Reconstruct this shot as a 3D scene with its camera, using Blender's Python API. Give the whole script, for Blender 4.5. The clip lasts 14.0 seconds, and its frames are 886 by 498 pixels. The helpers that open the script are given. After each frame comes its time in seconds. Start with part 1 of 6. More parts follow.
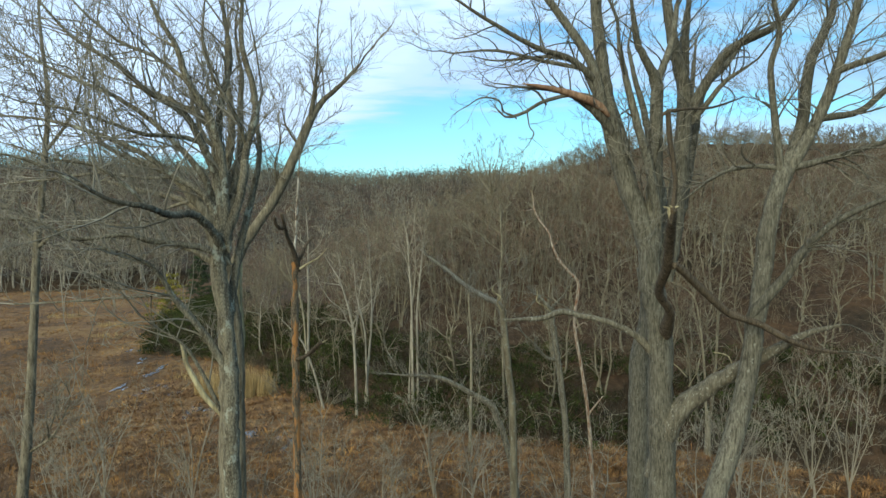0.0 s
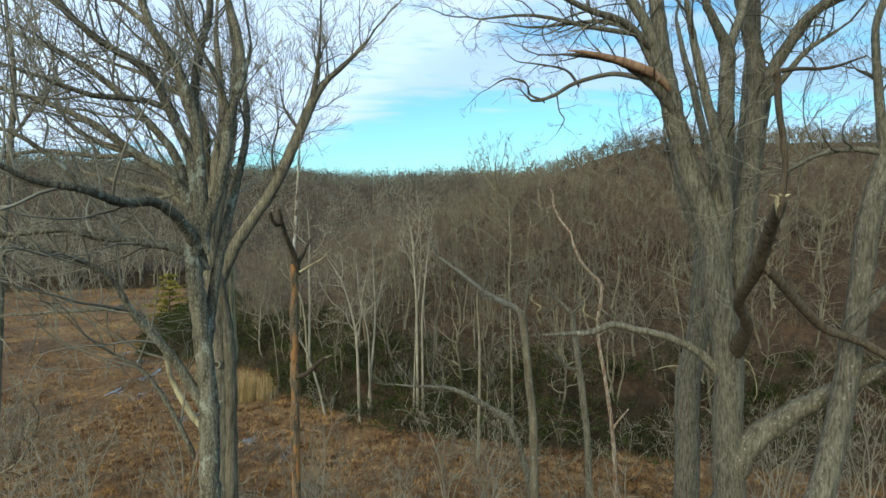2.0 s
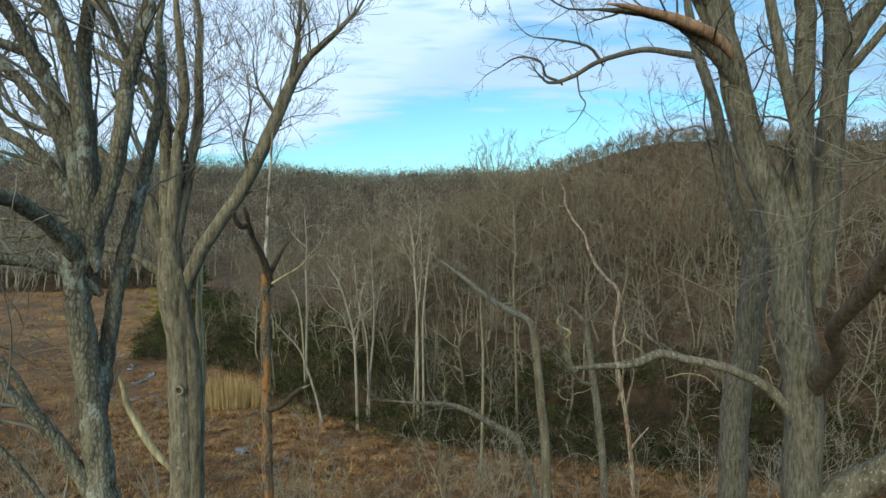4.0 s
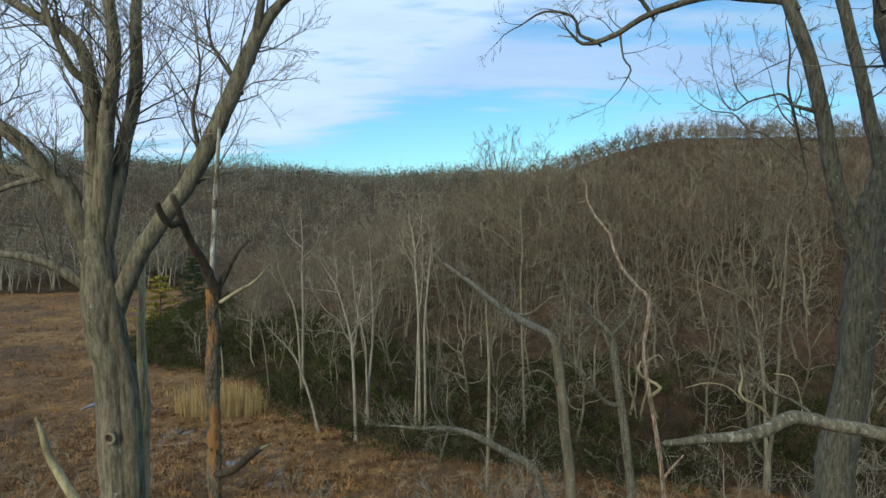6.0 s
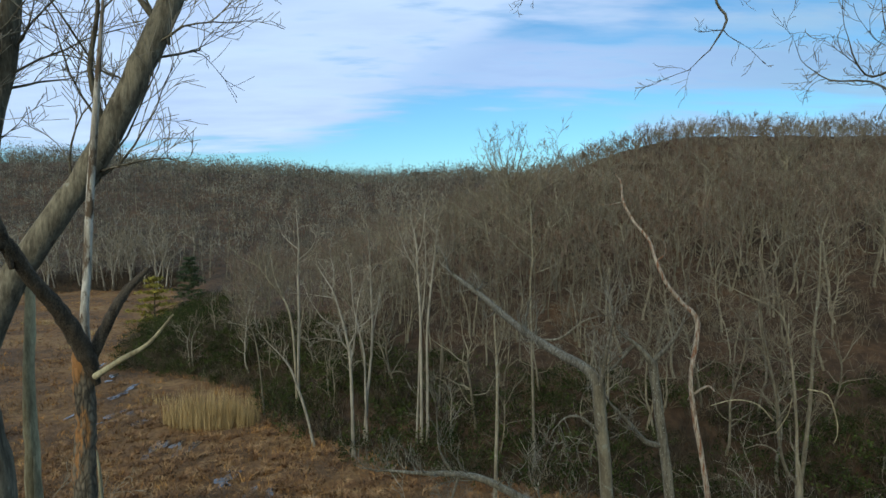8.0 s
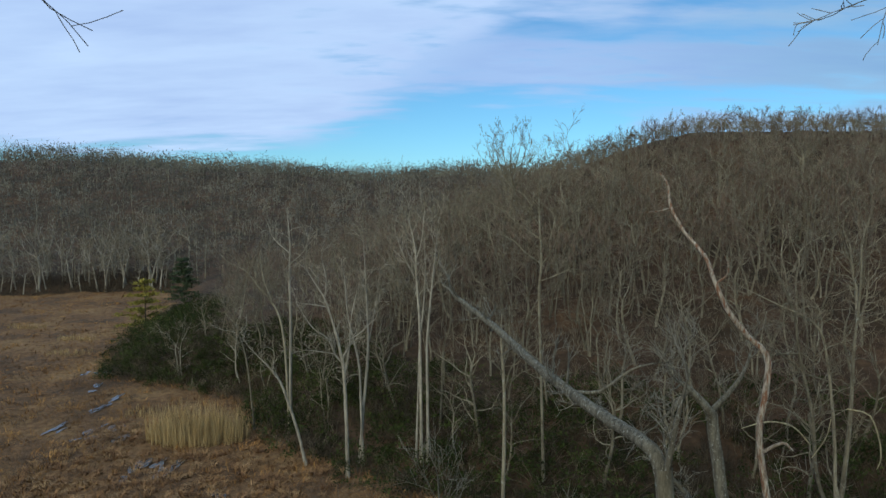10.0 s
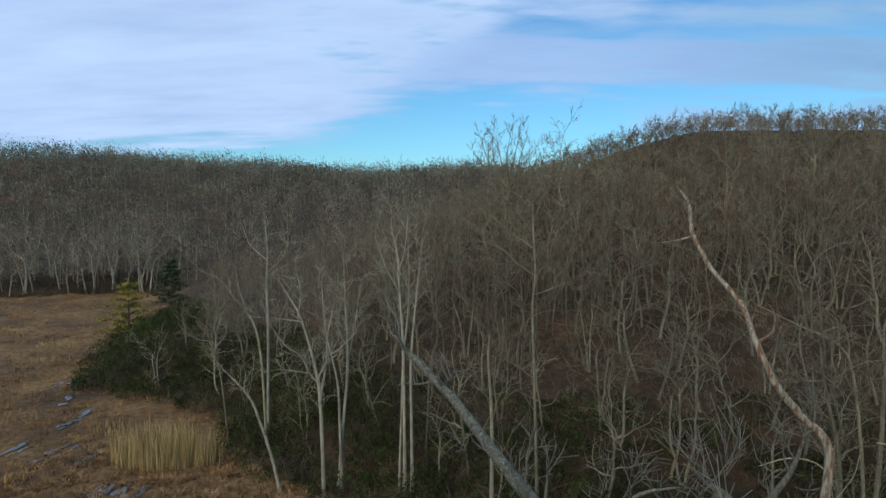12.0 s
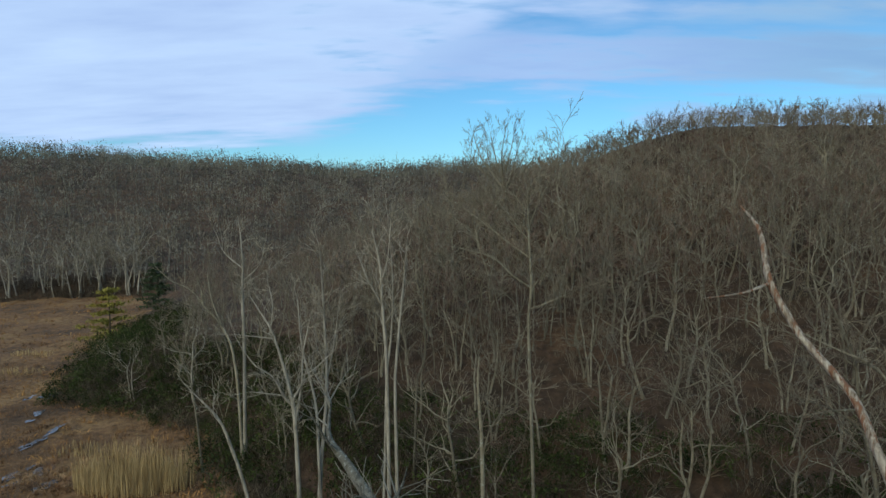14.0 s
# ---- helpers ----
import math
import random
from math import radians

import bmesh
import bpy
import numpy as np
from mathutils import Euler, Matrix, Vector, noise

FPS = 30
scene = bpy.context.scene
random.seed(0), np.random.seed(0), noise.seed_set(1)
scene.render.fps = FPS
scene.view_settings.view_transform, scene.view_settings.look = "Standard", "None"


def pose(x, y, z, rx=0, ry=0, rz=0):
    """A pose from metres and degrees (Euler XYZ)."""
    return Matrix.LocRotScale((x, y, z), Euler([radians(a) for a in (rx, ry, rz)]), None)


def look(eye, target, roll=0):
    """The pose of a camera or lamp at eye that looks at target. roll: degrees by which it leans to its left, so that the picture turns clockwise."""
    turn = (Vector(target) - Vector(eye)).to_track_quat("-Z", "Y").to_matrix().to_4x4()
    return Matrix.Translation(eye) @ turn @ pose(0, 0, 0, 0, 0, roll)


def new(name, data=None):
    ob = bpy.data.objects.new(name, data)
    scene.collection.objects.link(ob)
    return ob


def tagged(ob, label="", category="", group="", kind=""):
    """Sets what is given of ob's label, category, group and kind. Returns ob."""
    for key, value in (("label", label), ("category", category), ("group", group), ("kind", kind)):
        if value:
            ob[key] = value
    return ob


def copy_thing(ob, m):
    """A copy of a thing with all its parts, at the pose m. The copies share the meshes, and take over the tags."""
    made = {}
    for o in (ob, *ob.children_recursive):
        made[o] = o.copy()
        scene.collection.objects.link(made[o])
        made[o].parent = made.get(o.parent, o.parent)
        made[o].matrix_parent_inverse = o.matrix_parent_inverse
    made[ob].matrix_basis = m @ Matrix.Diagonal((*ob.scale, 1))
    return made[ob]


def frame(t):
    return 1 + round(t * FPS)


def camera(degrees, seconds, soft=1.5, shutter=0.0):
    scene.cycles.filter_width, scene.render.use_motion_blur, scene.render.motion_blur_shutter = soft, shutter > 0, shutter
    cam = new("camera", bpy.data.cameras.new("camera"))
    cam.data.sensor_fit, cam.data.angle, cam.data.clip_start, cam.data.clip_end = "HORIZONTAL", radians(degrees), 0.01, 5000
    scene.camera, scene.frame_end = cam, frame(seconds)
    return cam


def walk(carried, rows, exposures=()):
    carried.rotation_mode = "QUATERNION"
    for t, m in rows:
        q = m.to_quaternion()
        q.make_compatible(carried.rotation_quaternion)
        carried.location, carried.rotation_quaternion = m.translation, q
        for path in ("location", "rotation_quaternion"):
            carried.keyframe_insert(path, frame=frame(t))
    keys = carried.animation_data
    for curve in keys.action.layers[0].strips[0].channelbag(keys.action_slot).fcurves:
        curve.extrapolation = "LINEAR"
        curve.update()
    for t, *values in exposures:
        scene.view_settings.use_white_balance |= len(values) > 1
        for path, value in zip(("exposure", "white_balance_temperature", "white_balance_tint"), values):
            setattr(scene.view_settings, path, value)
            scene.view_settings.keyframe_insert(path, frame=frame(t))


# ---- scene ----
cam = camera(72.0, 14.0)
PATH = [
    (0, (0.327, 0.079, 20.017), (0.324, 2.076, 19.904), -0.3),
    (0.5, (0.208, 0.6, 19.924), (0.203, 2.597, 19.811), -0.2),
    (1, (0.079, 1.15, 19.878), (0.074, 3.147, 19.767), -0.3),
    (1.5, (-0.045, 1.7, 19.883), (-0.051, 3.697, 19.772), -0.2),
    (2, (-0.155, 2.221, 19.898), (-0.162, 4.218, 19.786), -0.2),
    (2.5, (-0.206, 2.752, 19.912), (-0.215, 4.749, 19.799), -0.2),
    (3, (-0.172, 3.292, 19.911), (-0.182, 5.289, 19.798), -0.2),
    (5.5, (-0.225, 6.684, 19.835), (-0.241, 8.681, 19.721), -0.2),
    (6, (-0.334, 7.492, 19.808), (-0.349, 9.488, 19.694), -0.3),
    (6.5, (-0.429, 8.327, 19.808), (-0.445, 10.324, 19.695), -0.2),
    (7, (-0.479, 9.144, 19.841), (-0.496, 11.14, 19.727), -0.2),
    (7.5, (-0.503, 9.956, 19.887), (-0.521, 11.953, 19.772), -0.2),
    (8, (-0.596, 10.812, 19.914), (-0.615, 12.809, 19.798), -0.1),
    (10.5, (-0.68, 15.41, 20.28), (-0.7, 17.406, 20.155), -0.3),
    (11, (-0.453, 16.287, 20.359), (-0.471, 18.283, 20.234), -0.2),
    (11.5, (-0.058, 17.389, 20.565), (-0.078, 19.384, 20.436), -0.2),
    (12, (0.378, 18.483, 20.74), (0.354, 20.479, 20.61), -0.2),
    (12.5, (0.81, 19.586, 20.865), (0.784, 21.581, 20.731), -0.3),
    (13, (1.164, 20.673, 20.899), (1.137, 22.668, 20.763), -0.3),
    (13.5, (1.318, 21.775, 21.014), (1.29, 23.77, 20.876), -0.4),
    (14, (1.034, 22.391, 21.143), (1.017, 24.386, 21.006), -0.5),
]
walk(cam, [(t, look(e, g, r)) for t, e, g, r in PATH],
     [(0, 0.72, 6900, -3), (3, 0.70, 6900, -3), (5.5, 0.46, 6750, -1), (8, 0.27, 6550, 1), (10.5, 0.08, 6250, 2), (14, 0.10, 6250, 2)])

# ---- light ----
SUN_ELEVATION, SUN_AZIMUTH = 24.0, 205.0  # degrees; azimuth clockwise from ahead (+y)
world = bpy.data.worlds.new("sky")
scene.world = world
world.use_nodes = True
wn, wl = world.node_tree.nodes, world.node_tree.links
wn.clear()

w_out, w_back = wn.new("ShaderNodeOutputWorld"), wn.new("ShaderNodeBackground")
w_back.inputs[1].default_value = 0.105
w_sky = wn.new("ShaderNodeTexSky")
w_sky.sky_type, w_sky.sun_disc = "NISHITA", False
w_sky.sun_elevation, w_sky.sun_rotation = radians(SUN_ELEVATION), radians(SUN_AZIMUTH)
w_sky.ozone_density, w_sky.air_density, w_sky.dust_density = 2.0, 1.0, 0.6
w_co = wn.new("ShaderNodeTexCoord")
w_sep = wn.new("ShaderNodeSeparateXYZ")
wl.new(w_co.outputs["Generated"], w_sep.inputs[0])
# the cloud layer lies on a flat ceiling: direction over height
w_h = wn.new("ShaderNodeMath"); w_h.operation = "ADD"; w_h.inputs[1].default_value = 0.12
w_hm = wn.new("ShaderNodeMath"); w_hm.operation = "MAXIMUM"; w_hm.inputs[1].default_value = 0.0
wl.new(w_sep.outputs[2], w_hm.inputs[0]); wl.new(w_hm.outputs[0], w_h.inputs[0])
w_dx, w_dy = wn.new("ShaderNodeMath"), wn.new("ShaderNodeMath")
w_dx.operation = w_dy.operation = "DIVIDE"
wl.new(w_sep.outputs[0], w_dx.inputs[0]); wl.new(w_h.outputs[0], w_dx.inputs[1])
wl.new(w_sep.outputs[1], w_dy.inputs[0]); wl.new(w_h.outputs[0], w_dy.inputs[1])
w_pl = wn.new("ShaderNodeCombineXYZ")
wl.new(w_dx.outputs[0], w_pl.inputs[0]); wl.new(w_dy.outputs[0], w_pl.inputs[1])


def wm(op, a, b=0.0, clamp=False):
    n = wn.new("ShaderNodeMath")
    n.operation, n.use_clamp = op, clamp
    for k, v in enumerate((a, b)):
        if isinstance(v, (int, float)):
            n.inputs[k].default_value = v
        else:
            wl.new(v, n.inputs[k])
    return n.outputs[0]


def soft(value, start, width):
    """0 below start, 1 above start + width."""
    n = wn.new("ShaderNodeMapRange")
    n.interpolation_type = "SMOOTHSTEP"
    wl.new(value, n.inputs["Value"])
    n.inputs["From Min"].default_value, n.inputs["From Max"].default_value = start, start + width
    return n.outputs[0]


def cloud_noise(scale, stretch, shift, detail=6.0):
    mp, tx = wn.new("ShaderNodeMapping"), wn.new("ShaderNodeTexNoise")
    mp.inputs["Scale"].default_value, mp.inputs["Location"].default_value = stretch, shift
    tx.inputs["Scale"].default_value, tx.inputs["Detail"].default_value, tx.inputs["Roughness"].default_value = scale, detail, 0.55
    wl.new(w_pl.outputs[0], mp.inputs[0]); wl.new(mp.outputs[0], tx.inputs["Vector"])
    return tx.outputs[0]


broad, streak, wisp = cloud_noise(0.7, (0.7, 1.2, 1), (3.1, 0.6, 0)), cloud_noise(1.6, (0.55, 1.5, 1), (0.4, 2.0, 0)), cloud_noise(4.5, (0.6, 1.6, 1), (5, 1, 0), 4.0)
warp = wm("ADD", wm("MULTIPLY", wm("SUBTRACT", streak, 0.5), 0.55), wm("MULTIPLY", wm("SUBTRACT", wisp, 0.5), 0.16))
ahead = wm("MAXIMUM", w_sep.outputs[1], 0.15)
side = wm("ADD", wm("DIVIDE", w_sep.outputs[0], ahead), warp)
rise = wm("ADD", wm("DIVIDE", w_sep.outputs[2], ahead), wm("MULTIPLY", warp, 0.22))
# a sheet of cloud to the left, a long bank across, thin high cloud above
sheet_edge = wm("ADD", wm("MULTIPLY", wm("SUBTRACT", rise, 0.207), 1.6), -0.05)
left_sheet = wm("MULTIPLY", soft(wm("SUBTRACT", sheet_edge, side), -0.05, 0.13), soft(rise, 0.085, 0.05))
bank = wm("MULTIPLY", wm("MULTIPLY", soft(rise, 0.175, 0.035), wm("SUBTRACT", 1.0, soft(rise, 0.255, 0.05))), soft(side, -0.22, 0.15))
high = wm("MULTIPLY", soft(rise, 0.27, 0.06), soft(wm("ADD", streak, wm("MULTIPLY", broad, 0.3)), 0.50, 0.22))
puff = wm("MULTIPLY", wm("MULTIPLY", soft(side, 0.26, 0.14), soft(rise, 0.10, 0.04)), wm("SUBTRACT", 1.0, soft(rise, 0.15, 0.03)))
# the steep overhead cover is added out of view, to whiten skylight and reflections
cover = wm("MAXIMUM", wm("MULTIPLY", soft(rise, 0.50, 0.35), 0.8), wm("MAXIMUM", wm("MAXIMUM", left_sheet, wm("MULTIPLY", bank, 0.85)), wm("MAXIMUM", wm("MULTIPLY", high, 0.95), wm("MULTIPLY", puff, 0.7))))
holes = wm("MULTIPLY", wm("MULTIPLY", soft(wm("ADD", wm("MULTIPLY", wisp, 0.6), wm("MULTIPLY", streak, 0.4)), 0.50, 0.18), wm("MULTIPLY", soft(rise, 0.19, 0.06), soft(side, -0.35, 0.3))), 0.55)
cover = wm("MULTIPLY", cover, wm("SUBTRACT", 1.0, holes))
w_cl = wn.new("ShaderNodeValToRGB")
w_cl.color_ramp.elements[0].position, w_cl.color_ramp.elements[0].color = 0.22, (3.2, 4.3, 7.4, 1)
w_cl.color_ramp.elements[1].position, w_cl.color_ramp.elements[1].color = 0.66, (5.2, 6.5, 9.2, 1)
wl.new(wm("ADD", wm("ADD", wm("MULTIPLY", streak, 0.55), wm("MULTIPLY", wisp, 0.25)), wm("SUBTRACT", wm("MULTIPLY", left_sheet, 0.14), wm("MULTIPLY", bank, 0.05))), w_cl.inputs[0])
w_blue = wn.new("ShaderNodeMixRGB")
w_blue.blend_type = "MULTIPLY"
w_blue.inputs[0].default_value, w_blue.inputs[2].default_value = 1.0, (0.60, 0.95, 1.18, 1)
wl.new(w_sky.outputs[0], w_blue.inputs[1])
w_mix = wn.new("ShaderNodeMixRGB")
w_grey = wn.new("ShaderNodeMixRGB")
w_grey.blend_type = "MULTIPLY"
w_grey.inputs[2].default_value = (0.72, 0.84, 0.82, 1)
wl.new(wm("MULTIPLY", soft(side, 0.12, 0.55), soft(rise, 0.12, 0.05)), w_grey.inputs[0]); wl.new(w_cl.outputs[0], w_grey.inputs[1])
wl.new(cover, w_mix.inputs[0]); wl.new(w_blue.outputs[0], w_mix.inputs[1]); wl.new(w_grey.outputs[0], w_mix.inputs[2])
wl.new(w_mix.outputs[0], w_back.inputs[0]); wl.new(w_back.outputs[0], w_out.inputs[0])

sun = new("sun", bpy.data.lights.new("sun", "SUN"))
sun.data.energy, sun.data.angle, sun.data.color = 2.1, radians(42), (1.0, 0.90, 0.70)
_a, _e = radians(SUN_AZIMUTH), radians(SUN_ELEVATION)
sun.matrix_world = look((40 * math.sin(_a) * math.cos(_e), 40 * math.cos(_a) * math.cos(_e), 60 + 40 * math.sin(_e)), (0, 0, 60))

# ---- materials ----


def material(name, rough=0.9):
    m = bpy.data.materials.new(name)
    m.use_nodes = True
    b = m.node_tree.nodes["Principled BSDF"]
    b.inputs["Roughness"].default_value = rough
    b.inputs["Specular IOR Level"].default_value = 0.25
    return m, m.node_tree.nodes, m.node_tree.links, b


def noise_tex(nodes, links, scale, detail=5.0, stretch=(1, 1, 1), rough=0.55, source="Object"):
    co, mp, tx = nodes.new("ShaderNodeTexCoord"), nodes.new("ShaderNodeMapping"), nodes.new("ShaderNodeTexNoise")
    mp.inputs["Scale"].default_value = stretch
    tx.inputs["Scale"].default_value, tx.inputs["Detail"].default_value, tx.inputs["Roughness"].default_value = scale, detail, rough
    links.new(co.outputs[source], mp.inputs[0]); links.new(mp.outputs[0], tx.inputs["Vector"])
    return tx.outputs[0]


def ramp(nodes, links, fac, *stops):
    r = nodes.new("ShaderNodeValToRGB")
    while len(r.color_ramp.elements) < len(stops):
        r.color_ramp.elements.new(0.5)
    for el, (pos, col) in zip(r.color_ramp.elements, stops):
        el.position, el.color = pos, (*col, 1) if len(col) == 3 else col
    links.new(fac, r.inputs[0])
    return r.outputs[0]


def mix(nodes, links, fac, a, b, blend="MIX"):
    n = nodes.new("ShaderNodeMixRGB")
    n.blend_type = blend
    for i, v in ((0, fac), (1, a), (2, b)):
        if isinstance(v, (int, float)):
            n.inputs[i].default_value = v
        elif isinstance(v, tuple):
            n.inputs[i].default_value = (*v, 1)
        else:
            links.new(v, n.inputs[i])
    return n.outputs[0]


def bump(nodes, links, bsdf, height, strength=0.5, distance=0.02):
    b = nodes.new("ShaderNodeBump")
    b.inputs["Strength"].default_value, b.inputs["Distance"].default_value = strength, distance
    links.new(height, b.inputs["Height"]); links.new(b.outputs[0], bsdf.inputs["Normal"])


def vary(nodes, links, colour, low=0.75, high=1.2, island=False):
    """Makes each thing (or each loose piece) a little lighter or darker."""
    src = nodes.new("ShaderNodeNewGeometry").outputs["Random Per Island"] if island else nodes.new("ShaderNodeObjectInfo").outputs["Random"]
    r = ramp(nodes, links, src, (0.0, (low,) * 3), (1.0, (high,) * 3))
    return mix(nodes, links, 1.0, colour, r, "MULTIPLY")


def bark(name, dark, light, lichen=None, lichen_at=0.6, fissure=9.0, depth=0.02, spread=(0.8, 1.15), spots_at=(5.5, 0.7), plated=0.0):
    m, n, l, b = material(name, 0.95)
    plates = noise_tex(n, l, fissure, 5, (1, 1, 0.16), 0.65)
    stains = noise_tex(n, l, 0.9, 4, (1, 1, 0.5))
    grain = noise_tex(n, l, 48, 4, (1, 1, 0.3))
    if plated:  # small scaly plates with dark joints
        co, mp, vo = n.new("ShaderNodeTexCoord"), n.new("ShaderNodeMapping"), n.new("ShaderNodeTexVoronoi")
        vo.feature = "DISTANCE_TO_EDGE"
        vo.inputs["Scale"].default_value = plated
        mp.inputs["Scale"].default_value = (1, 1, 0.45)
        l.new(co.outputs["Object"], mp.inputs[0]); l.new(mp.outputs[0], vo.inputs["Vector"])
        joint = ramp(n, l, vo.outputs["Distance"], (0.0, (0.0,) * 3), (0.26, (1.0,) * 3))
        plates = mix(n, l, 0.18, plates, joint)
    col = ramp(n, l, plates, (0.34, dark), (0.62, light))
    col = mix(n, l, 0.6, col, ramp(n, l, stains, (0.3, (0.6,) * 3), (0.7, (1.3,) * 3)), "MULTIPLY")
    col = mix(n, l, 0.6, col, ramp(n, l, grain, (0.3, (0.6,) * 3), (0.7, (1.35,) * 3)), "MULTIPLY")
    if lichen:
        spots = noise_tex(n, l, spots_at[0], 6, (1, 1, spots_at[1]), 0.68)
        col = mix(n, l, ramp(n, l, spots, (lichen_at - 0.03, (0, 0, 0)), (lichen_at + 0.03, (1, 1, 1))), col, lichen)
    col = vary(n, l, col, *spread)
    l.new(col, b.inputs["Base Color"])
    bump(n, l, b, plates, 1.0, depth)
    return m


def plain(name, stops, scale, island=None, rough=0.9, patches=0.0):
    m, n, l, b = material(name, rough)
    col = ramp(n, l, noise_tex(n, l, scale, 4), *stops)
    if patches:
        col = mix(n, l, 1.0, col, ramp(n, l, noise_tex(n, l, patches, 4), (0.36, (0.36,) * 3), (0.62, (1.4,) * 3)), "MULTIPLY")
    if island:
        col = vary(n, l, col, *island, island=True)
    l.new(col, b.inputs["Base Color"])
    return m


BARK = bark("grey_furrowed_bark", (0.050, 0.046, 0.033), (0.158, 0.149, 0.112), (0.215, 0.215, 0.175), 0.64, 26.0, 0.035, spots_at=(14.0, 0.7))
BARK_SMOOTH = bark("smooth_grey_bark", (0.065, 0.056, 0.038), (0.205, 0.182, 0.127), (0.245, 0.241, 0.190), 0.66, 15.0, 0.025)
BARK_CRUSTY = bark("crusty_bark", (0.057, 0.049, 0.034), (0.204, 0.186, 0.133), (0.275, 0.285, 0.230), 0.6, 14.0, 0.03, plated=34.0)
BARK_DARK = bark("dark_wet_bark", (0.040, 0.031, 0.021), (0.128, 0.100, 0.066), (0.170, 0.150, 0.105), 0.66, 16.0, 0.03, plated=70.0, spots_at=(18.0, 0.5))
BARK_LICHEN = bark("lichen_covered_bark", (0.062, 0.055, 0.039), (0.165, 0.150, 0.108), (0.270, 0.270, 0.222), 0.60, 14.0, 0.02, spots_at=(26.0, 0.5))
BARK_RUST = bark("peeling_rusty_bark", (0.042, 0.034, 0.024), (0.215, 0.175, 0.118), (0.370, 0.180, 0.064), 0.505, 12.0, 0.035, plated=24.0, spots_at=(6.5, 0.22))
BARK_FOREST = bark("forest_bark", (0.108, 0.092, 0.060), (0.224, 0.201, 0.138), (0.263, 0.276, 0.223), 0.62, 6.0, 0.015, (0.6, 1.25))
BARK_PALE = bark("pale_weathered_bark", (0.165, 0.148, 0.112), (0.350, 0.322, 0.250), None, 0.6, 6.0, 0.012, (0.8, 1.15))
BLEACHED_WOOD = bark("bleached_dead_wood", (0.130, 0.088, 0.056), (0.440, 0.385, 0.295), (0.190, 0.095, 0.052), 0.545, 22.0, 0.035, spots_at=(14.0, 0.12))
MOTTLED_BARK = bark("mottled_peeling_bark", (0.120, 0.096, 0.066), (0.480, 0.445, 0.365), (0.100, 0.072, 0.046), 0.53, 8.0, 0.03, spots_at=(8.0, 0.4))
SILVER_WOOD = bark("silvered_dead_wood", (0.158, 0.134, 0.078), (0.394, 0.349, 0.211), None, 0.6, 7.0)
TORN_WOOD = bark("torn_red_brown_wood", (0.110, 0.060, 0.036), (0.300, 0.190, 0.120), None, 0.6, 12.0)
TWIG = plain("twig_bark", ((0.3, (0.135, 0.122, 0.092)), (0.7, (0.25, 0.23, 0.178))), 1.2, (0.7, 1.25))
PALE_TWIG = plain("pale_sapling_bark", ((0.3, (0.185, 0.162, 0.118)), (0.7, (0.330, 0.292, 0.215))), 1.2, (0.6, 1.2))
TWIG_FOREST = plain("forest_twig_bark", ((0.3, (0.102, 0.082, 0.053)), (0.7, (0.221, 0.186, 0.124))), 0.4, (0.65, 1.3))
TWIG_RED = plain("reddish_twig_bark", ((0.3, (0.073, 0.047, 0.032)), (0.7, (0.143, 0.097, 0.067))), 0.4, (0.65, 1.3))
# far ridge twigs: the greying of distance haze is put into their colour
RIDGE_TWIG_HAZE = plain("haze_greyed_ridge_crowns", ((0.40, (0.070, 0.064, 0.051)), (0.501, (0.118, 0.111, 0.086)), (0.60, (0.185, 0.170, 0.128))), 0.055, (0.9, 1.1))
SLOPE_RED = plain("reddish_slope_twigs", ((0.36, (0.097, 0.065, 0.048)), (0.501, (0.144, 0.100, 0.072)), (0.64, (0.189, 0.137, 0.096))), 0.10, (0.7, 1.3))
SLOPE_GREY = plain("grey_slope_twigs", ((0.36, (0.113, 0.095, 0.067)), (0.501, (0.167, 0.144, 0.101)), (0.64, (0.218, 0.191, 0.134))), 0.10, (0.7, 1.3))
MARSH_BRUSH = plain("grey_marsh_brush", ((0.34, (0.078, 0.054, 0.038)), (0.501, (0.124, 0.086, 0.059)), (0.66, (0.175, 0.120, 0.078))), 0.2, (0.6, 1.3))
BRUSH = plain("brush_stems", ((0.3, (0.085, 0.064, 0.037)), (0.7, (0.190, 0.148, 0.090))), 0.3, (0.6, 1.3))
DARK_BRUSH_AND_HOLE = plain("dark_thicket_stems_and_hole", ((0.3, (0.035, 0.027, 0.017)), (0.7, (0.085, 0.066, 0.042))), 0.3, (0.6, 1.5))
GRASS = plain("dead_marsh_grass", ((0.36, (0.120, 0.061, 0.021)), (0.501, (0.250, 0.120, 0.034)), (0.64, (0.359, 0.192, 0.059))), 0.16, (0.65, 1.25), patches=0.7)
FERN = plain("withered_fern", ((0.36, (0.165, 0.085, 0.037)), (0.501, (0.265, 0.143, 0.061)), (0.64, (0.360, 0.221, 0.101))), 0.8, (0.65, 1.25))
REED = plain("dry_reed_stalks", ((0.3, (0.324, 0.226, 0.099)), (0.7, (0.450, 0.335, 0.161))), 0.5, (0.7, 1.25))
LAUREL = plain("evergreen_shrub_leaves", ((0.3, (0.022, 0.033, 0.010)), (0.55, (0.036, 0.047, 0.013)), (0.8, (0.056, 0.068, 0.018))), 0.35, (0.8, 1.2), patches=0.35)
LAUREL.node_tree.nodes["Principled BSDF"].inputs["Specular IOR Level"].default_value = 0.08
PINE = plain("yellowish_pine_needles", ((0.3, (0.120, 0.115, 0.020)), (0.7, (0.270, 0.225, 0.040))), 0.5, (0.6, 1.4), 0.7)
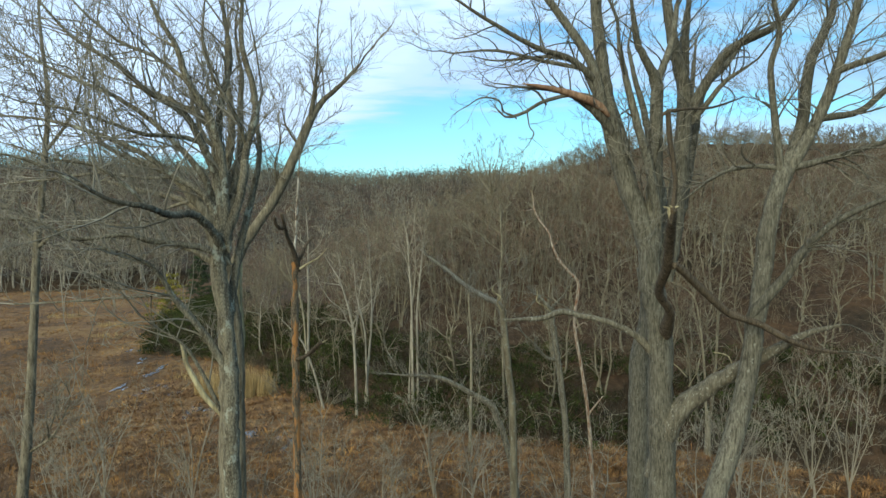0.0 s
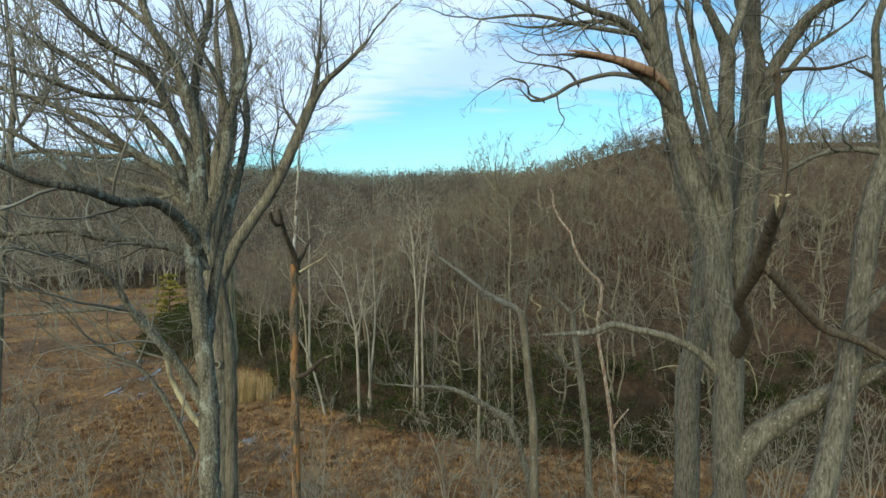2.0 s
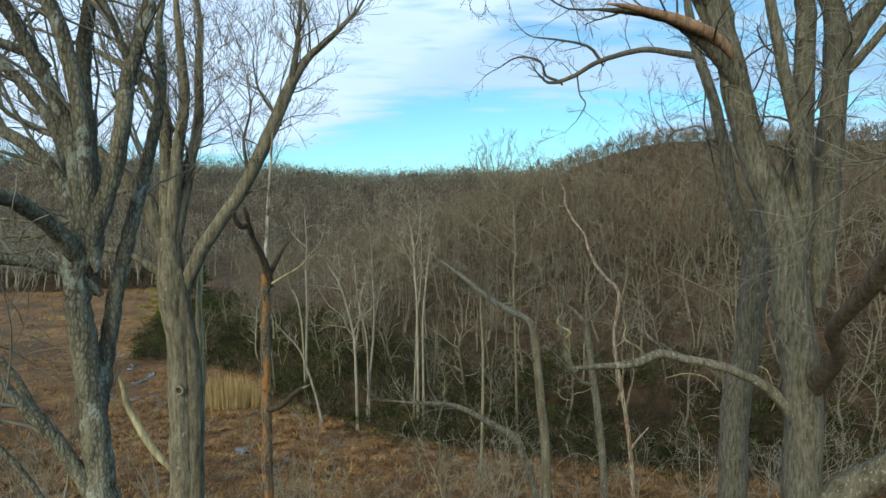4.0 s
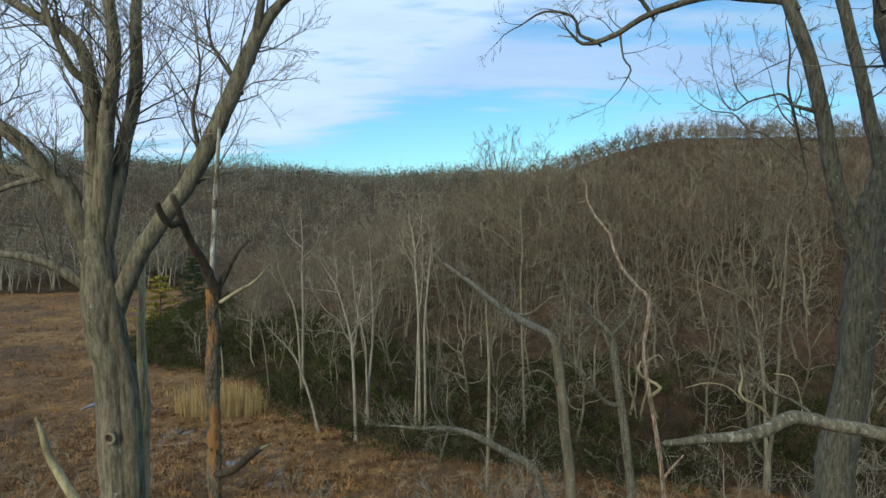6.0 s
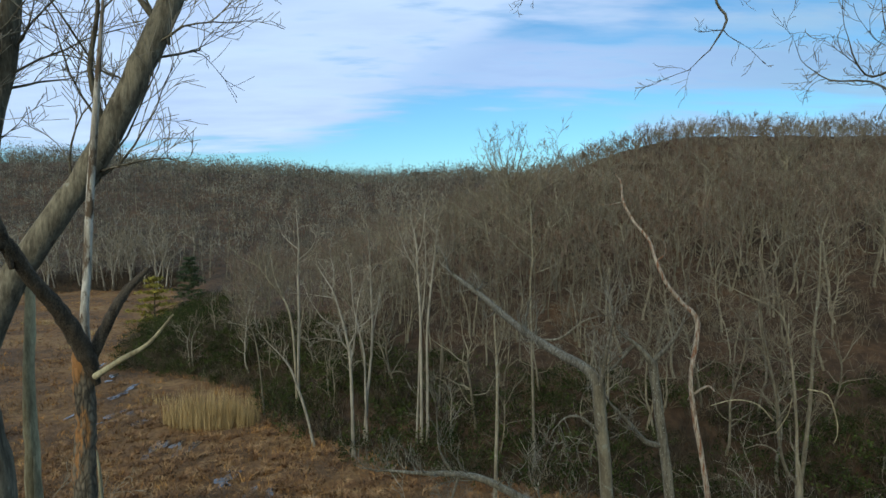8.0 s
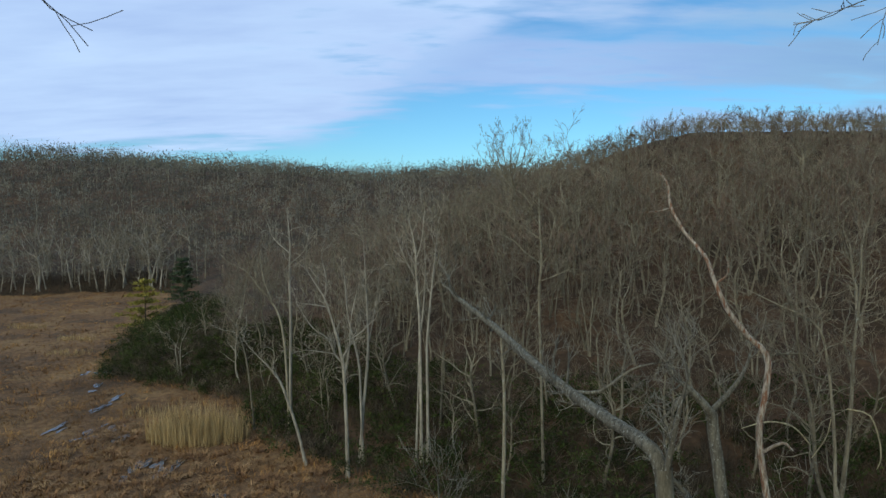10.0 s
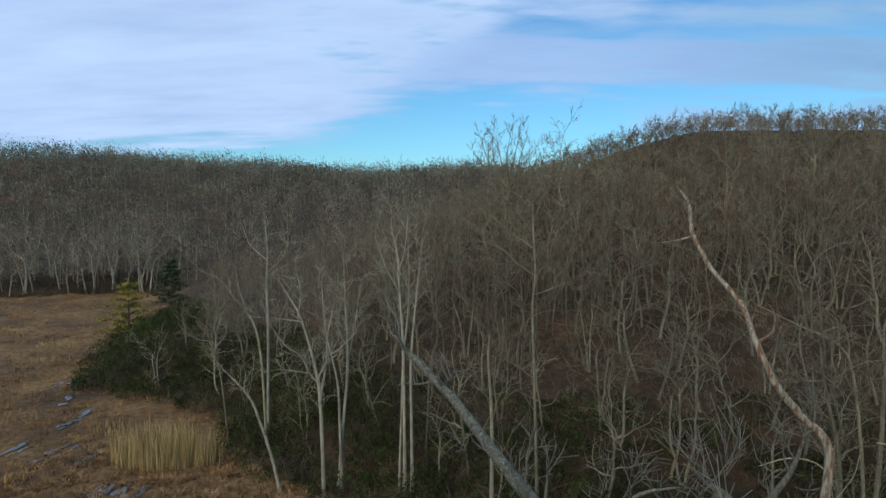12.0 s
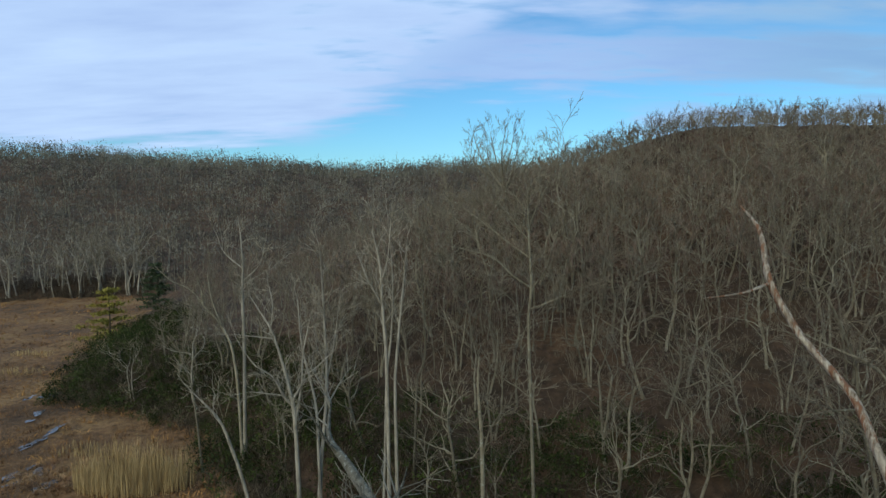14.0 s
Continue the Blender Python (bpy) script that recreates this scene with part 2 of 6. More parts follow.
SPRUCE = plain("dark_conifer_needles", ((0.3, (0.022, 0.036, 0.014)), (0.7, (0.045, 0.065, 0.025))), 0.5, (0.6, 1.4), 0.7)


def soil(n, l, stops, fine, coarse):
    col = ramp(n, l, noise_tex(n, l, coarse, 6, (1, 1, 1), 0.62), *stops)
    return mix(n, l, 0.75, col, ramp(n, l, noise_tex(n, l, fine, 6, (1, 1, 1), 0.7), (0.34, (0.35,) * 3), (0.66, (1.5,) * 3)), "MULTIPLY")


GROUND, _n, _l, _b = material("marsh_and_forest_floor", 1.0)
_marsh = soil(_n, _l, ((0.37, (0.085, 0.052, 0.028)), (0.501, (0.165, 0.090, 0.038)), (0.63, (0.225, 0.132, 0.055))), 1.4, 0.09)
_wood = soil(_n, _l, ((0.3, (0.030, 0.023, 0.012)), (0.5, (0.060, 0.037, 0.020)), (0.7, (0.100, 0.057, 0.028))), 1.1, 0.11)
_dry = _n.new("ShaderNodeAttribute")
_dry.attribute_name = "dry"
_edge = _n.new("ShaderNodeMath")
_edge.operation = "ADD"
_l.new(_dry.outputs["Fac"], _edge.inputs[0]); _l.new(noise_tex(_n, _l, 0.9, 5), _edge.inputs[1])
_l.new(mix(_n, _l, ramp(_n, _l, _edge.outputs[0], (0.72, (0, 0, 0)), (0.95, (1, 1, 1))), _marsh, _wood), _b.inputs["Base Color"])
bump(_n, _l, _b, noise_tex(_n, _l, 2.2, 6, (1, 1, 1), 0.7), 1.0, 0.25)

WATER, _n, _l, _b = material("still_marsh_water", 0.06)
_b.inputs["Base Color"].default_value = (0.05, 0.047, 0.04, 1)
_b.inputs["Specular IOR Level"].default_value = 0.5
bump(_n, _l, _b, noise_tex(_n, _l, 6.0, 3), 0.12, 0.02)

# ---- mesh helpers ----


def tree_dir(v):
    return v / (np.linalg.norm(v) + 1e-9)


class Wood:
    """Collects tapered tubes and makes one mesh of them."""

    def __init__(self):
        self.tubes = {}

    def add(self, pts, radii, sides):
        self.tubes.setdefault((len(pts), sides), []).append((pts, radii))

    def mesh(self, name, mat, rough=0.0):
        verts, faces, base = [], [], 0
        for (n, k), group in self.tubes.items():
            p = np.array([g[0] for g in group], float)
            r = np.array([g[1] for g in group], float)
            t = np.gradient(p, axis=1)
            t /= np.linalg.norm(t, axis=2, keepdims=True) + 1e-9
            ref = np.zeros_like(p)
            mean = np.abs(t.mean(axis=1))
            axis = np.argmin(mean, axis=1)
            ref[np.arange(len(p)), :, axis] = 1.0
            u = ref - t * (ref * t).sum(2, keepdims=True)
            u /= np.linalg.norm(u, axis=2, keepdims=True) + 1e-9
            v = np.cross(t, u)
            a = np.arange(k) * 2 * np.pi / k
            rr = r[:, :, None] * np.ones((1, 1, k))
            if rough:
                rr = rr * (1 + rough * np.random.RandomState(n * 7 + k).uniform(-1, 1, rr.shape))
            ring = p[:, :, None, :] + rr[..., None] * (np.cos(a)[None, None, :, None] * u[:, :, None, :] + np.sin(a)[None, None, :, None] * v[:, :, None, :])
            verts.append(ring.reshape(-1, 3))
            i = np.arange(n - 1)[:, None] * k
            j = np.arange(k)[None, :]
            j2 = (j + 1) % k
            quad = np.stack([i + j, i + j2, i + k + j2, i + k + j], axis=2).reshape(-1, 4)
            faces.append((quad[None] + base + np.arange(len(p))[:, None, None] * n * k).reshape(-1, 4))
            base += ring.size // 3
        return sheet(name, np.concatenate(verts), np.concatenate(faces), mat)


def sheet(name, verts, faces, mat, smooth=True):
    """A mesh from corner and face arrays of one face size."""
    me = bpy.data.meshes.new(name)
    verts, faces = np.asarray(verts, np.float32), np.asarray(faces, np.int32)
    k = faces.shape[1]
    me.vertices.add(len(verts)); me.vertices.foreach_set("co", verts.ravel())
    me.loops.add(faces.size); me.loops.foreach_set("vertex_index", faces.ravel())
    me.polygons.add(len(faces))
    me.polygons.foreach_set("loop_start", np.arange(len(faces), dtype=np.int32) * k)
    me.polygons.foreach_set("use_smooth", np.full(len(faces), smooth))
    me.materials.append(mat)
    me.update(calc_edges=True)
    return me


def part(name, me, parent, label=""):
    ob = new(name, me)
    ob.parent = parent
    if label:
        tagged(ob, label)
    return ob


def smooth_line(pts, per=4):
    """A curve through the control points, with their radii."""
    p = np.array(pts, float)
    p = np.vstack([2 * p[0] - p[1], p, 2 * p[-1] - p[-2]])
    out = []
    for i in range(1, len(p) - 2):
        for s in np.arange(per) / per:
            a, b, c, d = p[i - 1], p[i], p[i + 1], p[i + 2]
            out.append(0.5 * (2 * b + (c - a) * s + (2 * a - 5 * b + 4 * c - d) * s * s + (3 * b - a - 3 * c + d) * s ** 3))
    out.append(p[-2])
    out = np.array(out)
    out[:, 3] = np.maximum(out[:, 3], 0.003)
    return out


def grow(limbs, twigs, p, d, length, r, depth, rng, lift=0.25, kids=5, wild=0.32, thin=0.0045, split=0.55, rings=(1, 2, 4)):
    """A branch that wanders and forks; the last forks are twigs."""
    n = rings[min(depth, 2)]
    pts, rad = [p], [r]
    d = tree_dir(d)
    for i in range(n):
        d = tree_dir(d + rng.normal(0, wild, 3) * (0.55 if depth > 1 else 0.8) + np.array((0, 0, lift * 0.35)))
        p = p + d * length / n
        pts.append(p)
        rad.append(max(thin, r * (1 - 0.8 * (i + 1) / n)))
    (limbs if depth > 1 else twigs).add(pts, rad, 5 if r > 0.05 else (4 if depth > 1 else 3))
    if depth <= 0:
        return
    for i in range(kids):
        s = rng.uniform(0.25, 1.0) * n
        j = min(int(s), n - 1)
        q = pts[j] + (pts[j + 1] - pts[j]) * (s - j)
        along = tree_dir(pts[j + 1] - pts[j])
        side = rng.normal(0, 1, 3)
        side = tree_dir(side - along * side.dot(along))
        grow(limbs, twigs, q, along * 0.75 + side * 0.8 + np.array((0, 0, lift)), length * rng.uniform(0.4, 0.7), max(thin, r * split * (1 - 0.5 * s / n)), depth - 1, rng, lift, max(2, kids - 1), wild, thin, split, rings)


def spray(limbs, twigs, p, d, length, r, depth, rng, lift=0.25, thin=0.003, kids=5):
    """A slender curving branch whose side shoots leave it one after another."""
    n = (3, 5, 8)[min(depth, 2)]
    pts, rad = [p], [r]
    d = tree_dir(d)
    bend = rng.normal(0, 0.09, 3)
    for i in range(n):
        d = tree_dir(d + bend + rng.normal(0, 0.15, 3) + np.array((0, 0, lift * 0.16)))
        p = p + d * length / n
        pts.append(p)
        rad.append(max(thin, r * (1 - 0.85 * (i + 1) / n)))
    (limbs if depth > 1 else twigs).add(pts, rad, 4 if depth > 1 else 3)
    if depth <= 0:
        return
    for k in range(kids):
        g = min(0.98, 0.22 + 0.76 * (k + rng.uniform(0, 0.9)) / kids) * n
        j = min(int(g), n - 1)
        q = pts[j] + (pts[j + 1] - pts[j]) * (g - j)
        along = tree_dir(pts[j + 1] - pts[j])
        side = rng.normal(0, 1, 3)
        side = tree_dir(side - along * side.dot(along))
        spray(limbs, twigs, q, along * 0.85 + side * rng.uniform(0.4, 0.9) + np.array((0, 0, lift * 0.5)), length * rng.uniform(0.3, 0.6) * (1.15 - 0.45 * g / n), max(thin, r * 0.55 * (1 - 0.5 * g / n)), depth - 1, rng, lift, thin, max(3, kids - 1))


# ---- ground ----
SHORE = np.array([(80, 30), (45, 40), (32, 43), (25, 47.5), (12, 51), (2, 54), (-5, 57), (-10, 60.5), (-17, 66.5), (-21, 76), (-33, 84),
                  (-42, 87), (-48, 97), (-52, 112), (-63, 147), (-74, 169), (-93, 166), (-105, 160), (-160, 154), (-600, 146), (-600, 10), (0, 33)], float)


def off_marsh(x, y):
    """Metres outside the marsh's edge; 0 on the marsh."""
    x, y = np.asarray(x, float), np.asarray(y, float)
    a, b = SHORE, np.roll(SHORE, -1, axis=0)
    inside, best = np.zeros(x.shape, bool), np.full(x.shape, 1e9)
    for (ax, ay), (bx, by) in zip(a, b):
        cross = (ay > y) != (by > y)
        inside ^= cross & (x < (bx - ax) * (y - ay) / (by - ay + 1e-12) + ax)
        s = np.clip(((x - ax) * (bx - ax) + (y - ay) * (by - ay)) / ((bx - ax) ** 2 + (by - ay) ** 2), 0, 1)
        best = np.minimum(best, np.hypot(x - ax - s * (bx - ax), y - ay - s * (by - ay)))
    return np.where(inside, 0, best)


def step01(s):
    s = np.clip(s, 0, 1)
    return s * s * (3 - 2 * s)


def height(x, y):
    x, y = np.asarray(x, float), np.asarray(y, float)
    d = np.maximum(off_marsh(x, y) - 2.6, 0)
    hill = 13 * step01((y - 26) / 18) * step01((0.45 * x + 0.85 * (y - 60)) / 50) * step01((x + 38) / 40) * np.minimum(d / 8, 1)
    h = 4.5 * (1 - np.exp(-d / 6)) + hill + 0.06 * np.clip(y - 92, 0, 24) * step01((x + 16) / 20) + 14.2 * step01((x + 8) / 52) * step01((y - 84) / 34) - 0.12 * np.clip(y - 121, 0, 40) * step01((x + 16) / 20)
    far = (40.0 - 0.03 * np.clip(x + 100, -250, 400) + 2.2 * np.sin(x / 47.0) + 1.3 * np.sin(x / 19.0 + 1.0)) * step01((y - 176 - 0.1 * x) / 240) * np.minimum(d / 15, 1)
    h = np.where(y > 120, np.maximum(h, far + 4.5 * (1 - np.exp(-d / 6))), h)
    return h + np.minimum(0.24 * np.maximum(0, 33 - 0.04 * x - y), 14)


def make_ground():
    xs = np.concatenate([[-4000, -2500, -1500, -900, -600], np.arange(-400, -110, 12), np.arange(-110, 100, 1.6), np.arange(100, 420, 12), [600, 900, 1500, 2500, 4000]])
    ys = np.concatenate([[-3000, -1500, -700, -300, -150, -80, -40, -20, -10, 0], np.arange(5, 30, 2.5), np.arange(30, 130, 1.6), np.arange(130, 200, 3), np.arange(200, 460, 10), [500, 600, 900, 1500, 2500, 4500]])
    gx, gy = np.meshgrid(xs, ys)
    gz = height(gx, gy) + np.random.RandomState(3).normal(0, 0.09, gx.shape)
    nx = len(xs)
    i, j = np.meshgrid(np.arange(nx - 1), np.arange(len(ys) - 1))
    q = (j * nx + i).ravel()
    faces = np.stack([q, q + 1, q + nx + 1, q + nx], axis=1)
    me = sheet("ground", np.stack([gx.ravel(), gy.ravel(), gz.ravel()], axis=1), faces, GROUND)
    dry = me.attributes.new("dry", "FLOAT", "POINT")
    dry.data.foreach_set("value", np.clip(off_marsh(gx, gy).ravel() / 5.0, 0, 1).astype(np.float32))
    return tagged(new("ground", me), "brown matted marsh and leaf-littered wooded slopes", "ground", kind="structure")


make_ground()


def pool(x, y, rx, ry, seed):
    rng = np.random.RandomState(seed)
    a = np.arange(28) * 2 * math.pi / 28
    k = 1 + 0.3 * np.sin(a * 2 + rng.uniform(0, 6)) + 0.3 * np.sin(a * 3 + rng.uniform(0, 6)) + 0.2 * np.sin(a * 5 + rng.uniform(0, 6)) + rng.uniform(-0.15, 0.15, 28)
    bm = bmesh.new()
    bm.faces.new([bm.verts.new((math.cos(t) * rx * s, math.sin(t) * ry * s, 0)) for t, s in zip(a, k)])
    bmesh.ops.triangulate(bm, faces=bm.faces[:])
    me = bpy.data.meshes.new("pool")
    bm.to_mesh(me); bm.free()
    me.materials.append(WATER)
    ob = new("pool", me)
    ob.location = (x, y, 0.10)
    return tagged(ob, "small pool of still dark water in the marsh", "pool", "marsh pools")


for i, (px, py) in enumerate([(-46.4, 89.7), (-41.8, 84.4), (-44.1, 90.4), (-37.0, 79.5), (-36.9, 75.9), (-32.0, 70.3), (-37.6, 70.2), (-33.7, 69.6), (-29.9, 67.8), (-24.0, 62.2), (-22.5, 61.7), (-25.5, 61.7), (-17.3, 57.1), (-14.8, 53.7), (-17.3, 54.8), (-13.4, 52.4)]):
    pool(px, py, 0.34 + 0.10 * (i % 3), 0.75 + 0.22 * (i % 4), i)
    pool(px + 0.9 * math.sin(i * 2.3), py - 1.6 + 0.9 * math.cos(i * 3.1), 0.22 + 0.08 * (i % 3), 0.5, i + 40)

# ---- trees that stand near the camera's line ----


def hero(name, x, y, label, category="tree", group="", trunk=BARK, limbs=BARK, twig=TWIG):
    z = float(height(x, y))
    root = new(name)
    root.location = (x, y, z)
    tagged(root, label, category, group)
    return {"root": root, "o": np.array((x, y, z)), "mats": {"trunk": trunk, "limb": limbs, "second_stem": trunk, "dark_limb": BARK_DARK, "lichen_limb": BARK_LICHEN,
            "leader": MOTTLED_BARK, "torn_limb": TORN_WOOD, "pale_limb": SILVER_WOOD, "pole": SILVER_WOOD, "stub": trunk}, "lines": [], "twig": twig}


LABELS = {"dark_limb": "dark crooked dead limb", "lichen_limb": "limb crusted with pale lichen", "leader": "pale peeling leader", "pale_limb": "silvery splintered limb", "torn_limb": "torn reddish-brown broken limb"}


def limb(tree, kind, *pts):
    q = np.array(pts, float)
    if kind in ("trunk", "pole", "second_stem"):
        foot = q[0].copy()
        foot[0] += (q[0][0] - q[1][0]) * 1.2
        foot[2], foot[3] = tree["o"][2] - 0.5, q[0][3] * 1.7
        mid = 0.5 * (foot + q[0])
        mid[3] = q[0][3] * 1.12
        q = np.vstack([foot, mid, q])
    elif q[0][3] > 0.03:  # the root of the limb is buried in what bears it
        back = q[0].copy()
        back[:3] -= tree_dir(q[1][:3] - q[0][:3]) * q[0][3] * 3.0
        back[2] -= q[0][3] * 1.5
        back[3] *= 0.45
        q = np.vstack([back, q])
    line = smooth_line(q, (9 if tree["mats"][kind] in (BARK_RUST, BARK_CRUSTY, BARK_DARK) else 5) if q[:, 3].max() > 0.05 else 3)
    rng = np.random.RandomState(len(tree["lines"]) + 11)
    wob = rng.normal(0, 1, (len(line), 3)) * line[:, 3:4] * 0.05
    wob[0] = 0
    line[:, :3] += wob
    w = Wood()
    sides = 14 if line[:, 3].max() > 0.18 else (10 if line[:, 3].max() > 0.07 else 7)
    w.add(line[:, :3] - tree["o"], line[:, 3], sides)
    end = line[-1]
    if end[3] > 0.02 and kind not in ("trunk", "second_stem"):  # a torn end
        d = tree_dir(end[:3] - line[-2][:3])
        w.add(np.array([end[:3], end[:3] + d * end[3] * 0.7, end[:3] + d * end[3] * 1.3]) - tree["o"], [end[3], end[3] * 0.75, 0.004], sides)
    name = {"lichen_limb": "limb", "dark_limb": "limb", "pale_limb": "limb", "torn_limb": "limb", "second_stem": "stem", "pole": "trunk"}.get(kind, kind)
    part(name, w.mesh(name, tree["mats"][kind], {BARK_RUST: 0.14, BARK_CRUSTY: 0.08, BLEACHED_WOOD: 0.12}.get(tree["mats"][kind], 0.04)), tree["root"], LABELS.get(kind, ""))
    if kind not in ("trunk", "second_stem", "pole"):
        tree["lines"].append((kind, line))
    elif tree["root"].name.startswith("shore_tree"):
        tree["lines"].append(("limb", line[len(line) // 2:]))


def twigs(tree, seed, per_metre, length, depth=2, kids=5, lift=0.3, bare=("dark_limb", "leader", "pale_limb", "stub", "pole"), r0=0.5, frm=0.3, thin=0.004, rings=(1, 2, 4), slender=False, thick=0.035, clear=1e9):
    rng = np.random.RandomState(seed)
    a, b = Wood(), Wood()
    for kind, line in tree["lines"]:
        seg = np.linalg.norm(np.diff(line[:, :3], axis=0), axis=1)
        total = seg.sum()
        count = int(total * per_metre * (0.15 if kind in bare else 1.0)) + (0 if kind in bare else 2)
        cum = np.concatenate([[0], np.cumsum(seg)]) / total
        for _ in range(count):
            s = rng.uniform(frm, 1.0)
            j = min(np.searchsorted(cum, s) - 1, len(line) - 2)
            f = (s - cum[j]) / (cum[j + 1] - cum[j] + 1e-9)
            p = line[j] + (line[j + 1] - line[j]) * f
            along = tree_dir(line[j + 1][:3] - line[j][:3])
            side = rng.normal(0, 1, 3)
            side = tree_dir(side - along * side.dot(along))
            if p[0] + side[0] * length * 0.9 + 0.5 > clear:
                continue
            if slender:
                spray(a, b, p[:3] - tree["o"], along * rng.uniform(0.5, 1.1) + side * 0.9 + np.array((0, 0, lift)), length * rng.uniform(0.45, 1.15), max(thin, min(p[3] * r0, thick)), depth, rng, lift, thin, kids)
                continue
            grow(a, b, p[:3] - tree["o"], along * 0.7 + side + np.array((0, 0, lift)), length * rng.uniform(0.45, 1.1), min(p[3] * r0, 0.035), depth, rng, lift, kids, 0.34, thin, 0.55, rings)
        if kind not in bare:
            tip, d = line[-1], tree_dir(line[-1][:3] - line[-2][:3])
            if slender:
                spray(a, b, tip[:3] - tree["o"], d, length * 1.2, max(0.006, tip[3] * 0.9), depth, rng, lift, thin, kids + 1)
                continue
            grow(a, b, tip[:3] - tree["o"], d, length * 1.1, max(0.008, tip[3] * 0.9), depth, rng, lift, kids + 1, 0.34, thin, 0.55, rings)
    for name, w, mat in (("bough", a, tree["twig"] if tree["mats"]["limb"] is BARK_CRUSTY else tree["mats"]["limb"]), ("crown", b, tree["twig"])):
        if w.tubes:
            tagged(part(name, w.mesh(name, mat), tree["root"]), "bare branch ends" if name == "bough" else "fine bare twigs", kind="stuff")


oak = hero("oak_tree", 5.2, 13.4, "large bare grey oak with many upright stems", group="near trees")
limb(oak, 'trunk', (5.17, 13.40, 13.92, 0.305), (5.14, 13.40, 15.09, 0.287), (5.12, 13.40, 15.89, 0.277), (5.09, 13.40, 16.86, 0.259), (5.01, 13.40, 17.63, 0.249), (4.87, 13.40, 18.20, 0.224), (4.79, 13.40, 18.77, 0.215), (4.85, 13.40, 19.43, 0.230), (4.90, 13.40, 20.08, 0.189), (4.90, 13.35, 20.81, 0.154), (4.89, 13.30, 21.36, 0.129))
limb(oak, 'limb', (5.15, 13.40, 17.16, 0.216), (4.92, 13.40, 18.48, 0.226), (4.69, 13.40, 19.67, 0.225), (4.40, 13.45, 20.50, 0.213), (4.13, 13.55, 21.39, 0.202), (4.00, 13.60, 22.05, 0.179), (3.91, 13.70, 22.66, 0.162), (3.85, 13.80, 23.33, 0.144), (3.79, 13.90, 24.01, 0.133), (3.72, 14.00, 24.88, 0.109), (3.62, 14.10, 25.87, 0.073))
limb(oak, 'limb', (3.88, 13.40, 21.92, 0.097), (3.58, 13.30, 22.22, 0.096), (3.23, 13.20, 22.44, 0.079), (2.88, 13.10, 22.59, 0.067), (2.40, 13.00, 22.65, 0.054), (1.87, 12.90, 22.65, 0.019))
limb(oak, 'limb', (3.94, 13.50, 22.13, 0.074), (3.64, 13.60, 22.70, 0.070), (3.39, 13.80, 23.28, 0.063), (2.90, 14.00, 23.54, 0.047), (2.32, 14.20, 23.57, 0.035), (1.56, 14.40, 23.56, 0.022), (1.02, 14.50, 23.68, 0.009))
limb(oak, 'limb', (3.81, 13.50, 22.21, 0.108), (3.61, 13.60, 23.20, 0.103), (3.19, 13.70, 23.96, 0.093), (2.65, 13.80, 24.73, 0.077), (2.16, 13.90, 25.50, 0.049))
limb(oak, 'limb', (3.74, 13.60, 22.84, 0.071), (3.07, 13.40, 23.34, 0.064), (2.31, 13.20, 23.53, 0.053), (1.34, 13.00, 24.00, 0.041), (0.52, 12.80, 24.45, 0.020))
limb(oak, 'limb', (3.61, 13.60, 23.14, 0.049), (2.56, 14.00, 23.45, 0.045), (1.58, 14.40, 23.79, 0.034), (0.54, 14.70, 23.81, 0.018))
limb(oak, 'limb', (4.92, 13.40, 19.80, 0.172), (4.89, 13.30, 21.08, 0.149), (4.90, 13.30, 22.17, 0.136), (4.89, 13.30, 22.80, 0.128), (4.67, 13.20, 23.16, 0.087), (4.41, 13.10, 23.61, 0.070), (4.26, 13.00, 24.25, 0.046))
limb(oak, 'limb', (5.88, 13.90, 22.33, 0.109), (6.10, 13.80, 22.79, 0.108), (6.49, 13.60, 23.47, 0.095), (6.89, 13.40, 23.75, 0.093), (7.24, 13.20, 23.89, 0.080), (7.56, 13.00, 24.27, 0.056), (7.76, 12.80, 24.74, 0.044))
limb(oak, 'limb', (5.38, 13.60, 19.42, 0.205), (5.60, 13.80, 20.87, 0.182), (5.72, 13.90, 21.85, 0.171), (5.77, 14.00, 22.71, 0.159), (5.65, 14.10, 23.40, 0.135), (5.53, 14.20, 24.10, 0.124), (5.41, 14.30, 25.10, 0.099))
limb(oak, 'limb', (4.89, 13.30, 22.75, 0.096), (5.08, 13.40, 23.23, 0.081), (5.29, 13.50, 23.76, 0.069), (5.41, 13.60, 24.52, 0.049))
limb(oak, 'limb', (5.14, 13.60, 19.03, 0.143), (5.29, 13.80, 19.70, 0.137), (5.60, 14.00, 20.48, 0.134), (5.77, 14.10, 21.67, 0.130), (5.83, 14.20, 22.66, 0.122), (5.86, 14.30, 23.67, 0.110), (5.95, 14.40, 24.58, 0.079))
limb(oak, 'limb', (4.91, 13.20, 20.08, 0.096), (4.64, 13.00, 21.05, 0.090), (4.28, 12.80, 22.06, 0.080), (4.05, 12.70, 22.79, 0.064), (3.88, 12.60, 23.42, 0.048))
limb(oak, 'limb', (5.92, 14.30, 20.39, 0.107), (6.23, 14.60, 21.85, 0.100), (6.54, 14.80, 22.97, 0.083), (7.12, 15.00, 23.54, 0.070), (7.70, 15.20, 24.28, 0.052))
limb(oak, 'limb', (5.73, 14.00, 21.84, 0.086), (6.06, 13.80, 22.28, 0.067), (6.48, 13.60, 22.87, 0.049), (6.89, 13.40, 23.17, 0.032))
